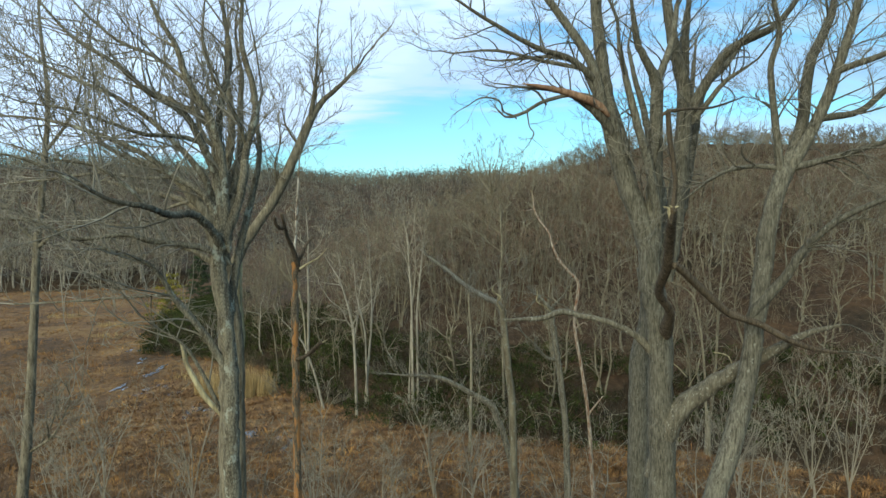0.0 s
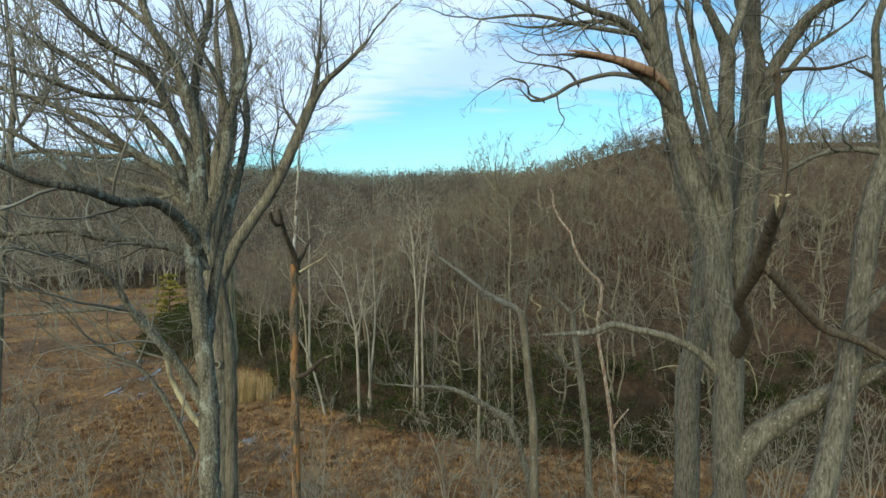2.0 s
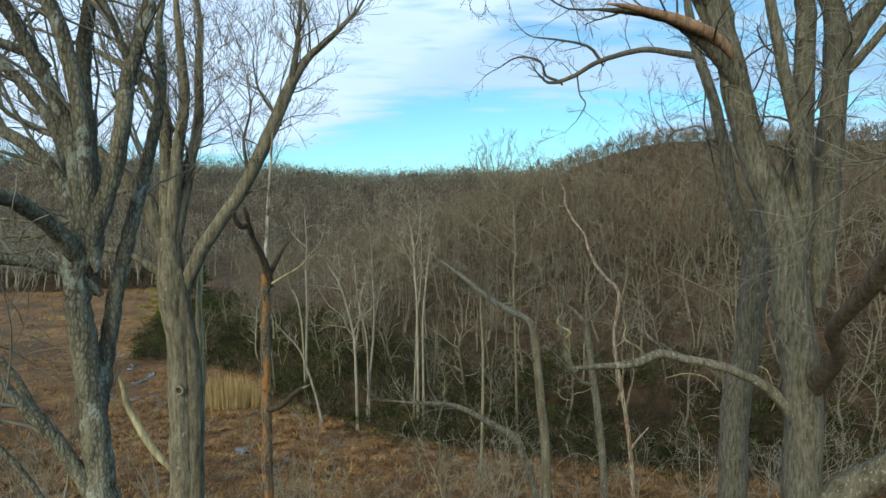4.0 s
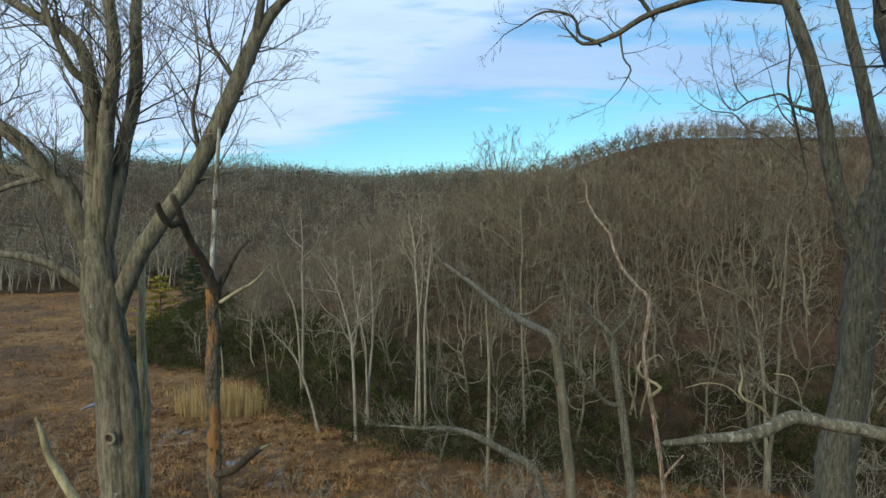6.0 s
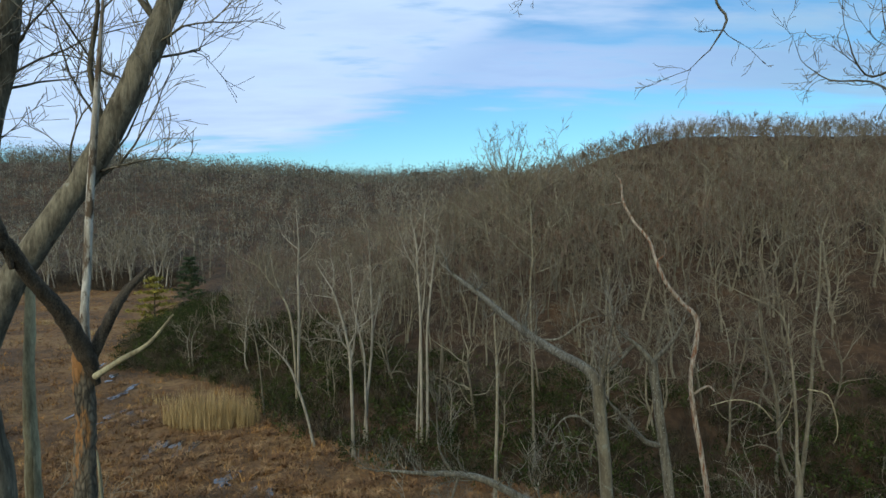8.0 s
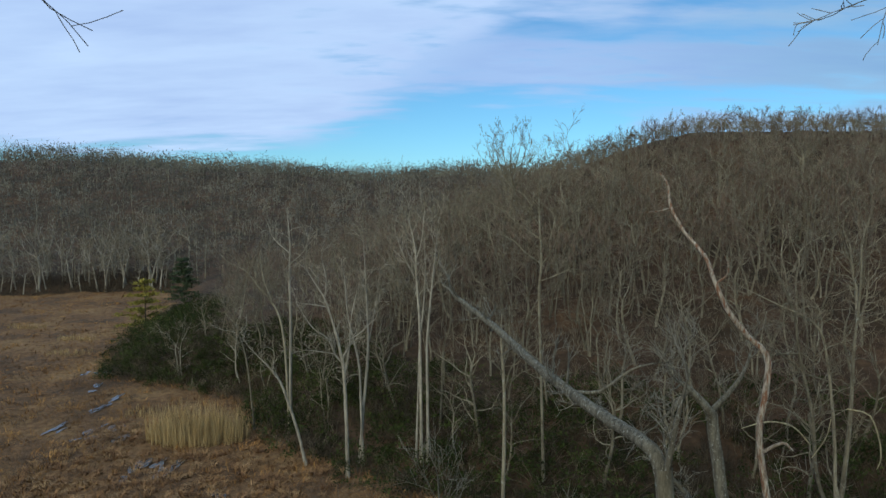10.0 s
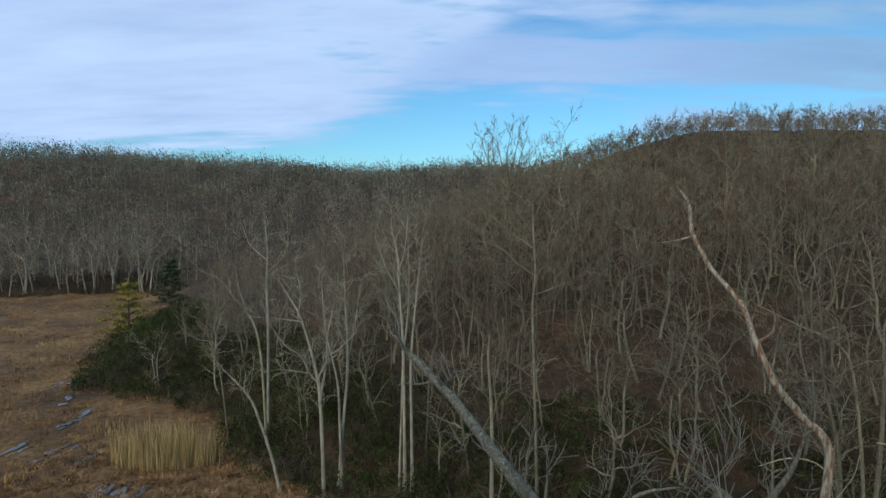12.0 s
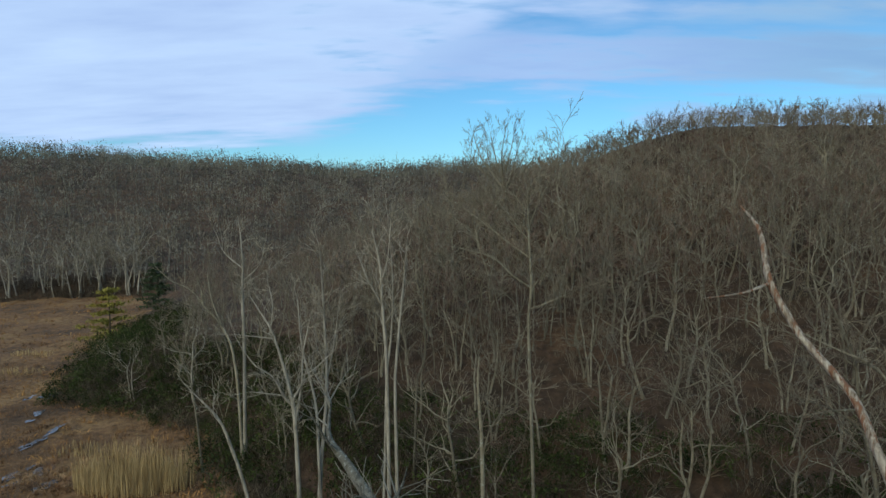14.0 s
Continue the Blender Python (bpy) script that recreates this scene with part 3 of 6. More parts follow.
limb(oak, 'dark_limb', (5.13, 13.20, 17.44, 0.147), (4.90, 12.37, 18.02, 0.092), (4.50, 11.84, 18.49, 0.084), (4.35, 11.05, 19.08, 0.094), (4.12, 10.29, 19.63, 0.085), (3.88, 9.56, 20.06, 0.066))
limb(oak, 'dark_limb', (4.51, 10.92, 19.05, 0.067), (5.25, 11.44, 18.50, 0.075), (5.80, 11.70, 18.09, 0.072), (6.45, 11.84, 17.86, 0.068), (7.04, 11.84, 17.54, 0.063), (7.56, 11.84, 17.36, 0.047), (8.14, 11.84, 17.27, 0.032))
limb(oak, 'dark_limb', (3.87, 9.56, 20.02, 0.042), (3.91, 9.56, 20.37, 0.036), (3.90, 9.56, 20.66, 0.038), (3.82, 9.56, 21.12, 0.040), (3.78, 9.56, 21.57, 0.042))
for sx, sz, lean in ((-0.09, 0.02, -0.16), (-0.02, 0.05, -0.07), (0.06, 0.03, 0.10)):
    limb(oak, 'pale_limb', (3.86 + sx * 0.3, 9.57, 20.02, 0.034), (3.86 + sx * 0.6, 9.54, 20.08 + sz * 0.6, 0.022), (3.86 + sx * 0.8 + lean * 0.5, 9.52, 20.11 + sz * 0.6, 0.006))
limb(oak, 'dark_limb', (3.77, 9.56, 21.57, 0.032), (4.12, 9.68, 21.64, 0.024), (4.63, 9.92, 21.70, 0.020), (5.24, 10.17, 21.91, 0.011))
limb(oak, 'lichen_limb', (4.90, 13.40, 16.96, 0.093), (4.51, 13.30, 17.35, 0.079), (3.91, 13.20, 17.66, 0.068), (3.27, 13.10, 17.83, 0.061), (2.82, 13.00, 17.93, 0.064), (2.43, 12.90, 17.82, 0.057), (1.96, 12.80, 17.81, 0.040), (1.55, 12.70, 17.81, 0.025))
limb(oak, 'pale_limb', (1.54, 12.90, 17.97, 0.017), (1.44, 12.80, 18.17, 0.015), (1.50, 12.70, 18.30, 0.016), (1.38, 12.80, 18.37, 0.013), (1.34, 12.80, 18.44, 0.013), (1.36, 12.80, 18.51, 0.007))
limb(oak, 'pale_limb', (2.61, 13.00, 17.92, 0.015), (2.47, 12.90, 18.06, 0.013), (2.33, 12.90, 18.13, 0.013), (2.28, 12.90, 18.21, 0.015), (2.30, 12.90, 18.33, 0.009), (2.27, 12.90, 18.46, 0.006))
limb(oak, 'lichen_limb', (5.23, 13.35, 15.22, 0.265), (5.42, 13.25, 15.65, 0.226), (5.82, 13.10, 16.09, 0.200), (6.30, 12.80, 16.59, 0.160), (6.70, 12.50, 16.95, 0.134), (7.07, 12.20, 17.32, 0.098), (7.48, 12.00, 17.64, 0.064), (7.97, 11.80, 17.83, 0.031))
limb(oak, 'torn_limb', (3.66, 13.20, 22.30, 0.081), (3.15, 13.00, 22.48, 0.079), (2.62, 12.90, 22.60, 0.056), (2.21, 12.80, 22.66, 0.033), (1.95, 12.80, 22.69, 0.011))
twigs(oak, 1, 1.7, 1.6, 2, 5, 0.15, bare=("dark_limb", "pale_limb", "lichen_limb", "torn_limb"), slender=True, thick=0.02, thin=0.0034)

rear_oak = hero("oak_tree", 5.2, 17.0, "bare grey oak with a long hooked limb", group="near trees")
limb(rear_oak, 'trunk', (5.81, 17.00, 13.57, 0.299), (5.80, 17.00, 14.79, 0.281), (5.82, 17.00, 15.84, 0.280), (6.03, 17.00, 17.15, 0.247), (6.13, 17.00, 18.64, 0.253), (6.16, 17.00, 19.42, 0.229), (6.26, 17.00, 20.01, 0.175), (6.35, 17.00, 20.49, 0.129), (6.27, 17.00, 20.97, 0.091))
limb(rear_oak, 'limb', (5.97, 17.00, 19.33, 0.137), (5.65, 17.00, 20.30, 0.125), (5.44, 17.10, 21.57, 0.114), (5.20, 17.20, 22.56, 0.107), (5.01, 17.30, 23.16, 0.104), (4.87, 17.40, 23.97, 0.085), (4.71, 17.40, 24.75, 0.054))
limb(rear_oak, 'limb', (5.01, 17.30, 23.12, 0.069), (4.67, 17.80, 23.34, 0.068), (4.18, 18.30, 23.53, 0.063), (3.39, 18.90, 23.44, 0.057), (2.90, 19.20, 23.19, 0.054), (2.51, 19.40, 23.07, 0.051))
limb(rear_oak, 'limb', (2.53, 19.40, 23.09, 0.037), (2.22, 19.40, 23.22, 0.032), (2.08, 19.40, 23.57, 0.028), (1.54, 19.40, 23.66, 0.023), (1.06, 19.40, 23.39, 0.014))
limb(rear_oak, 'limb', (3.39, 18.90, 23.47, 0.040), (3.11, 18.90, 23.78, 0.035), (2.48, 18.90, 23.92, 0.026), (1.88, 19.00, 24.02, 0.018))
limb(rear_oak, 'limb', (2.93, 19.20, 23.19, 0.023), (3.00, 19.20, 22.73, 0.018), (3.14, 19.20, 22.50, 0.018), (2.92, 19.20, 22.10, 0.009))
limb(rear_oak, 'limb', (6.25, 17.00, 19.62, 0.145), (6.37, 17.00, 20.49, 0.121), (6.20, 17.10, 21.37, 0.103), (6.04, 17.20, 22.26, 0.096), (5.88, 17.30, 23.06, 0.088), (5.70, 17.40, 23.77, 0.070), (5.55, 17.50, 24.59, 0.047))
limb(rear_oak, 'limb', (6.42, 17.20, 19.61, 0.116), (6.98, 17.50, 20.62, 0.103), (7.34, 17.80, 21.88, 0.093), (7.51, 18.00, 23.16, 0.082), (7.67, 18.20, 24.47, 0.058))
limb(rear_oak, 'limb', (5.36, 17.10, 21.37, 0.034), (5.15, 17.10, 21.43, 0.031), (5.56, 18.07, 21.64, 0.028))
limb(rear_oak, 'limb', (5.56, 18.07, 21.64, 0.025), (5.64, 18.07, 21.32, 0.022), (5.71, 18.07, 21.03, 0.019), (5.81, 18.07, 20.59, 0.016))
limb(rear_oak, 'limb', (5.56, 18.07, 21.64, 0.022), (5.48, 18.07, 22.00, 0.019), (5.50, 18.07, 22.55, 0.016), (5.41, 18.07, 23.03, 0.009))
limb(rear_oak, 'limb', (5.80, 18.07, 20.63, 0.016), (5.48, 18.23, 20.95, 0.016), (5.26, 18.40, 21.20, 0.016), (4.99, 18.40, 21.27, 0.016), (5.07, 19.16, 21.67, 0.014), (4.99, 19.91, 21.85, 0.011), (4.62, 19.91, 22.07, 0.006))
limb(rear_oak, 'limb', (5.54, 18.07, 21.68, 0.022), (5.38, 18.07, 21.82, 0.019), (5.20, 18.23, 21.81, 0.016), (4.97, 18.40, 21.75, 0.016), (5.08, 19.16, 21.73, 0.014), (4.85, 19.16, 21.95, 0.011), (4.74, 19.16, 22.27, 0.006))
limb(rear_oak, 'limb', (4.97, 18.40, 21.75, 0.013), (4.76, 18.40, 22.00, 0.010), (4.67, 18.40, 22.29, 0.006))
limb(rear_oak, 'limb', (5.60, 18.07, 21.28, 0.013), (5.39, 18.07, 21.50, 0.013), (5.26, 18.07, 21.80, 0.009), (5.17, 18.07, 22.14, 0.006))
limb(rear_oak, 'limb', (5.46, 18.07, 22.40, 0.009), (5.16, 18.07, 22.28, 0.009), (5.01, 18.07, 22.20, 0.006))
twigs(rear_oak, 2, 1.6, 0.8, 2, 4, 0.15, thin=0.0032, slender=True, thick=0.014)

leaning_oak = hero("oak_tree", 4.6, 12.0, "leaning bare grey oak forking high up", group="near trees")
limb(leaning_oak, 'trunk', (5.41, 12.00, 12.94, 0.221), (5.77, 12.10, 14.27, 0.211), (6.28, 12.20, 15.88, 0.201), (6.55, 12.30, 17.24, 0.186), (6.69, 12.30, 18.39, 0.175), (6.83, 12.30, 19.76, 0.169), (7.08, 12.30, 20.75, 0.149), (7.27, 12.35, 21.22, 0.099))
limb(leaning_oak, 'limb', (7.05, 12.30, 20.71, 0.084), (6.83, 12.20, 21.98, 0.068), (6.69, 12.10, 22.83, 0.058), (6.79, 12.00, 23.45, 0.052), (6.61, 11.90, 24.05, 0.042), (6.49, 11.80, 24.74, 0.028))
limb(leaning_oak, 'limb', (7.14, 12.30, 20.82, 0.124), (7.56, 12.50, 21.80, 0.115), (7.73, 12.60, 22.94, 0.101), (8.19, 12.70, 23.98, 0.081), (8.40, 12.80, 24.80, 0.056))
limb(leaning_oak, 'limb', (7.19, 12.30, 20.82, 0.119), (7.66, 12.10, 21.90, 0.107), (7.93, 11.90, 22.99, 0.090), (8.15, 11.80, 24.01, 0.070), (8.16, 11.70, 24.79, 0.046))
limb(leaning_oak, 'limb', (7.71, 12.10, 21.85, 0.073), (8.49, 12.20, 21.99, 0.063), (9.08, 12.30, 22.42, 0.059), (9.94, 12.40, 22.99, 0.040))
limb(leaning_oak, 'limb', (7.19, 12.30, 20.88, 0.074), (7.84, 12.00, 21.07, 0.063), (8.69, 11.70, 21.36, 0.042), (9.21, 11.40, 21.63, 0.023))
limb(leaning_oak, 'limb', (7.89, 11.90, 22.72, 0.066), (8.56, 11.60, 22.96, 0.055), (9.06, 11.30, 23.23, 0.036))
limb(leaning_oak, 'limb', (6.59, 12.20, 18.12, 0.109), (7.02, 12.00, 18.76, 0.093), (7.28, 11.80, 19.33, 0.077), (7.67, 11.50, 19.85, 0.060), (8.29, 11.10, 20.26, 0.045), (8.78, 10.80, 20.47, 0.026))
limb(leaning_oak, 'limb', (7.11, 12.30, 20.88, 0.059), (6.51, 12.40, 20.95, 0.045), (5.88, 12.50, 20.79, 0.035), (5.30, 12.60, 20.34, 0.020))
twigs(leaning_oak, 3, 2.8, 1.9, 2, 6, 0.25, thin=0.0034, slender=True, thick=0.02)

maple = hero("maple_tree", -2.95, 9.2, "bare maple with crusty bark and fanning limbs", group="near trees", trunk=BARK_CRUSTY, limbs=BARK_CRUSTY)
limb(maple, 'trunk', (-2.95, 9.25, 16.00, 0.123), (-2.94, 9.25, 16.83, 0.118), (-2.93, 9.25, 17.62, 0.114), (-2.98, 9.20, 18.64, 0.100), (-3.04, 9.20, 19.22, 0.096), (-3.05, 9.20, 19.58, 0.088), (-3.00, 9.20, 19.84, 0.064))
limb(maple, 'limb', (-2.95, 9.30, 18.45, 0.073), (-2.92, 9.35, 18.79, 0.068), (-2.86, 9.40, 19.24, 0.063), (-2.77, 9.45, 19.69, 0.057), (-2.66, 9.50, 20.18, 0.052), (-2.57, 9.55, 20.61, 0.046), (-2.52, 9.60, 21.02, 0.041), (-2.58, 9.70, 21.50, 0.029), (-2.52, 9.80, 21.99, 0.018))
limb(maple, 'limb', (-3.00, 9.20, 19.54, 0.072), (-3.07, 8.93, 19.84, 0.061), (-3.16, 8.56, 20.04, 0.055), (-3.28, 8.10, 20.03, 0.048), (-3.35, 7.65, 20.13, 0.039), (-3.60, 7.28, 20.21, 0.027), (-3.84, 7.00, 20.41, 0.021), (-4.29, 6.82, 20.65, 0.015), (-4.60, 6.64, 20.72, 0.008))
limb(maple, 'limb', (-3.03, 9.20, 19.42, 0.056), (-3.29, 9.02, 19.56, 0.047), (-3.80, 8.65, 19.67, 0.041), (-4.07, 8.47, 19.76, 0.033), (-4.63, 8.19, 19.72, 0.025), (-4.92, 8.01, 19.94, 0.017), (-5.33, 7.83, 19.99, 0.010))
limb(maple, 'limb', (-2.96, 9.20, 19.74, 0.064), (-3.24, 9.20, 20.31, 0.056), (-3.69, 9.29, 20.60, 0.048), (-4.28, 9.38, 20.99, 0.040), (-4.98, 9.48, 21.28, 0.033), (-5.77, 9.57, 21.50, 0.025), (-6.65, 9.66, 21.60, 0.016))
limb(maple, 'limb', (-3.01, 9.29, 19.74, 0.064), (-3.30, 9.48, 20.49, 0.058), (-3.56, 9.57, 20.86, 0.049), (-4.19, 9.75, 21.45, 0.042), (-4.88, 9.93, 21.91, 0.034), (-5.76, 10.12, 22.29, 0.027), (-6.74, 10.30, 22.78, 0.017))
limb(maple, 'limb', (-2.96, 9.20, 19.86, 0.071), (-3.02, 9.11, 20.56, 0.063), (-3.20, 9.02, 21.08, 0.054), (-3.40, 8.93, 21.48, 0.046), (-3.78, 8.74, 21.74, 0.038), (-4.19, 8.56, 22.12, 0.029), (-4.69, 8.47, 22.45, 0.021), (-5.12, 8.29, 23.00, 0.014))
limb(maple, 'limb', (-2.93, 9.20, 19.86, 0.071), (-2.94, 9.11, 20.84, 0.062), (-3.08, 9.02, 21.48, 0.054), (-3.28, 8.83, 21.91, 0.045), (-3.40, 8.74, 22.38, 0.038), (-3.61, 8.65, 22.78, 0.029), (-3.79, 8.56, 23.31, 0.015))
limb(maple, 'limb', (-2.89, 9.20, 19.81, 0.071), (-2.72, 9.20, 20.25, 0.063), (-2.65, 9.20, 20.64, 0.063), (-2.62, 9.29, 21.05, 0.056), (-2.51, 9.38, 21.54, 0.052), (-2.58, 9.48, 22.03, 0.048), (-2.74, 9.57, 22.55, 0.041), (-2.78, 9.66, 23.05, 0.033), (-2.73, 9.75, 23.74, 0.021))
limb(maple, 'limb', (-2.95, 9.29, 19.77, 0.072), (-3.01, 9.38, 20.34, 0.065), (-3.15, 9.57, 21.16, 0.058), (-3.14, 9.75, 21.86, 0.050), (-3.06, 9.93, 22.48, 0.042), (-3.20, 10.12, 23.21, 0.035), (-3.31, 10.21, 23.93, 0.022))
limb(maple, 'limb', (-3.20, 9.02, 21.08, 0.038), (-3.47, 8.83, 21.15, 0.034), (-3.78, 8.56, 21.14, 0.029), (-4.14, 8.29, 21.27, 0.021), (-4.58, 8.10, 21.41, 0.017), (-5.06, 7.92, 21.48, 0.010))
limb(maple, 'limb', (-3.28, 8.83, 21.91, 0.030), (-3.83, 9.02, 22.31, 0.027), (-4.46, 9.20, 22.60, 0.024), (-5.10, 9.38, 23.12, 0.016))
limb(maple, 'limb', (-2.62, 9.29, 21.05, 0.032), (-2.72, 9.11, 21.49, 0.027), (-2.96, 8.93, 21.99, 0.023), (-3.06, 8.83, 22.48, 0.018), (-2.98, 8.74, 23.03, 0.011))
limb(maple, 'limb', (-3.35, 7.65, 20.13, 0.026), (-3.55, 7.55, 20.39, 0.023), (-3.88, 7.46, 20.63, 0.019), (-4.26, 7.37, 20.69, 0.016), (-4.74, 7.28, 20.86, 0.009))
limb(maple, 'limb', (-3.69, 9.29, 20.60, 0.032), (-4.26, 9.48, 20.60, 0.028), (-5.08, 9.75, 20.70, 0.026), (-5.87, 9.93, 20.63, 0.022), (-6.88, 10.12, 20.56, 0.013))
limb(maple, 'limb', (-3.02, 9.20, 17.76, 0.065), (-3.26, 9.11, 18.25, 0.052), (-3.58, 8.93, 18.76, 0.043), (-3.77, 8.83, 19.16, 0.035), (-3.96, 8.65, 19.40, 0.030), (-4.47, 8.29, 19.65, 0.021), (-4.85, 8.10, 19.86, 0.017), (-5.25, 7.92, 20.15, 0.010))
limb(maple, 'limb', (-3.26, 9.11, 18.25, 0.027), (-3.74, 9.29, 18.76, 0.025), (-4.40, 9.48, 18.77, 0.021), (-5.49, 9.75, 18.67, 0.017), (-6.73, 10.02, 18.58, 0.013))
limb(maple, 'limb', (-3.14, 9.20, 17.18, 0.032), (-3.33, 9.11, 17.70, 0.028), (-3.56, 9.02, 18.13, 0.024), (-3.89, 8.93, 18.38, 0.016))
twigs(maple, 4, 3.6, 2.1, 2, 5, 0.3, thin=0.0036, slender=True, thick=0.016, frm=0.18, clear=-1.9)

twin_maple = hero("maple_tree", -6.6, 17.0, "bare smooth-barked maple with a fused second stem", group="near trees", trunk=BARK_SMOOTH, limbs=BARK_SMOOTH)
limb(twin_maple, 'trunk', (-5.93, 17.40, 13.48, 0.281), (-5.89, 17.40, 14.72, 0.270), (-5.90, 17.40, 16.10, 0.259), (-5.92, 17.40, 17.43, 0.266), (-6.02, 17.40, 18.35, 0.291), (-6.06, 17.40, 19.65, 0.202), (-6.13, 17.50, 20.35, 0.159), (-6.12, 17.50, 20.85, 0.123))
limb(twin_maple, 'second_stem', (-5.66, 17.42, 13.42, 0.194), (-5.64, 17.42, 14.68, 0.188), (-5.62, 17.42, 15.96, 0.186), (-5.69, 17.42, 17.20, 0.174), (-5.78, 17.32, 18.24, 0.144), (-5.88, 17.32, 18.95, 0.099))
limb(twin_maple, 'limb', (-6.10, 17.40, 19.05, 0.194), (-6.41, 17.30, 20.10, 0.173), (-6.68, 17.20, 20.51, 0.137), (-7.11, 17.00, 21.09, 0.113), (-7.61, 16.80, 21.39, 0.099), (-8.19, 16.60, 21.59, 0.072))
limb(twin_maple, 'limb', (-6.24, 17.40, 19.45, 0.105), (-6.89, 17.70, 20.31, 0.099), (-7.90, 18.00, 20.64, 0.083), (-8.67, 18.20, 20.79, 0.070), (-9.68, 18.40, 21.05, 0.048))
limb(twin_maple, 'limb', (-6.08, 17.40, 19.15, 0.158), (-6.13, 17.50, 20.65, 0.137), (-6.20, 17.60, 22.15, 0.115), (-6.59, 17.70, 22.82, 0.093), (-7.25, 17.80, 23.20, 0.072), (-7.92, 17.90, 23.54, 0.054), (-8.60, 18.00, 23.77, 0.036))
limb(twin_maple, 'limb', (-6.03, 17.40, 19.15, 0.150), (-5.79, 17.30, 21.12, 0.125), (-5.56, 17.20, 22.35, 0.102), (-5.59, 17.10, 23.45, 0.083), (-5.61, 17.00, 24.24, 0.058))
limb(twin_maple, 'limb', (-5.96, 17.40, 19.25, 0.141), (-5.69, 17.60, 20.85, 0.120), (-5.50, 17.70, 21.97, 0.107), (-5.50, 17.80, 23.09, 0.089), (-5.47, 17.90, 24.12, 0.067))
limb(twin_maple, 'limb', (-5.79, 17.40, 18.29, 0.150), (-5.32, 17.40, 19.25, 0.145), (-4.66, 17.50, 20.24, 0.137), (-4.17, 17.60, 21.15, 0.142), (-3.78, 17.70, 22.06, 0.133), (-3.49, 17.80, 22.78, 0.116), (-3.15, 17.90, 23.31, 0.081), (-2.69, 18.00, 23.74, 0.063), (-2.10, 18.10, 24.38, 0.036))
limb(twin_maple, 'limb', (-3.53, 17.80, 22.68, 0.080), (-3.37, 17.70, 23.34, 0.062), (-3.25, 17.60, 24.09, 0.039))
limb(twin_maple, 'limb', (-6.25, 17.40, 18.65, 0.097), (-6.73, 17.20, 19.05, 0.078), (-7.28, 17.00, 19.22, 0.059), (-7.71, 16.80, 19.29, 0.046), (-8.11, 16.60, 19.44, 0.029))
limb(twin_maple, 'limb', (-6.68, 17.20, 20.44, 0.051), (-7.33, 17.00, 20.22, 0.042), (-7.69, 16.80, 19.84, 0.029))
limb(twin_maple, 'limb', (-6.16, 17.60, 21.95, 0.079), (-6.39, 17.40, 22.21, 0.061), (-6.58, 17.20, 22.92, 0.047), (-6.69, 17.10, 23.64, 0.033))
limb(twin_maple, 'limb', (-4.43, 17.60, 20.90, 0.040), (-4.43, 17.40, 21.47, 0.030), (-4.21, 17.20, 22.06, 0.021), (-4.24, 17.10, 22.69, 0.013))
limb(twin_maple, 'limb', (-3.78, 17.70, 21.96, 0.040), (-4.14, 17.60, 22.53, 0.026), (-4.23, 17.50, 23.09, 0.013))


def knot(tree, x, y, z, r, material_):
    """The healed ring round an old branch hole."""
    bm = bmesh.new()
    ring = []
    for i in range(14):
        a = i * 2 * math.pi / 14
        c = Vector((math.cos(a) * r, 0, math.sin(a) * r * 1.15))
        ring.append([bm.verts.new(c + Vector((math.cos(a) * math.cos(b), -math.sin(b), math.sin(a) * math.cos(b))) * r * 0.38) for b in (j * 2 * math.pi / 8 for j in range(8))])
    for i in range(14):
        for j in range(8):
            bm.faces.new((ring[i][j], ring[i - 1][j], ring[i - 1][(j + 1) % 8], ring[i][(j + 1) % 8]))
    me = bpy.data.meshes.new("knot")
    bm.to_mesh(me); bm.free()
    me.materials.append(material_)
    ob = part("knot", me, tree["root"], "healed ring of bark round a hole")
    ob.location = Vector((x, y, z)) - Vector(tree["o"])
    # a flat disc in a dark colour paints the shade inside the ring
    bm = bmesh.new()
    bmesh.ops.create_circle(bm, cap_ends=True, segments=14, radius=r * 0.8, matrix=Matrix.Rotation(math.pi / 2, 4, "X"))
    me = bpy.data.meshes.new("hole")
    bm.to_mesh(me); bm.free()
    me.materials.append(DARK_BRUSH_AND_HOLE)
    part("hole", me, ob, "dark rotted hole").location = (0, r * 0.15, 0)


knot(twin_maple, -5.82, 17.14, 16.21, 0.075, BARK_SMOOTH)
twigs(twin_maple, 5, 3.2, 2.0, 2, 6, 0.45, thin=0.0042, slender=True, thick=0.018)

snag = hero("dead_tree", -3.5, 15.5, "dead snag with rusty peeling bark and broken limbs", group="dead trees", trunk=BARK_RUST, limbs=BARK_DARK)
limb(snag, 'trunk', (-3.49, 15.50, 16.07, 0.093), (-3.48, 15.50, 16.81, 0.090), (-3.48, 15.50, 17.56, 0.092), (-3.46, 15.50, 18.29, 0.079), (-3.45, 15.50, 18.84, 0.082))
limb(snag, 'leader', (-3.44, 15.50, 18.78, 0.042), (-3.46, 15.55, 19.19, 0.032), (-3.46, 15.60, 19.49, 0.032), (-3.41, 15.60, 20.15, 0.030), (-3.37, 15.65, 20.80, 0.025), (-3.34, 15.70, 21.41, 0.014), (-3.30, 15.70, 21.76, 0.006))
limb(snag, 'dark_limb', (-3.38, 15.40, 18.86, 0.067), (-3.44, 15.20, 19.21, 0.059), (-3.50, 15.00, 19.47, 0.050), (-3.52, 14.80, 19.72, 0.048), (-3.60, 14.70, 19.70, 0.045), (-3.66, 14.60, 19.80, 0.042), (-3.67, 14.50, 19.95, 0.032))
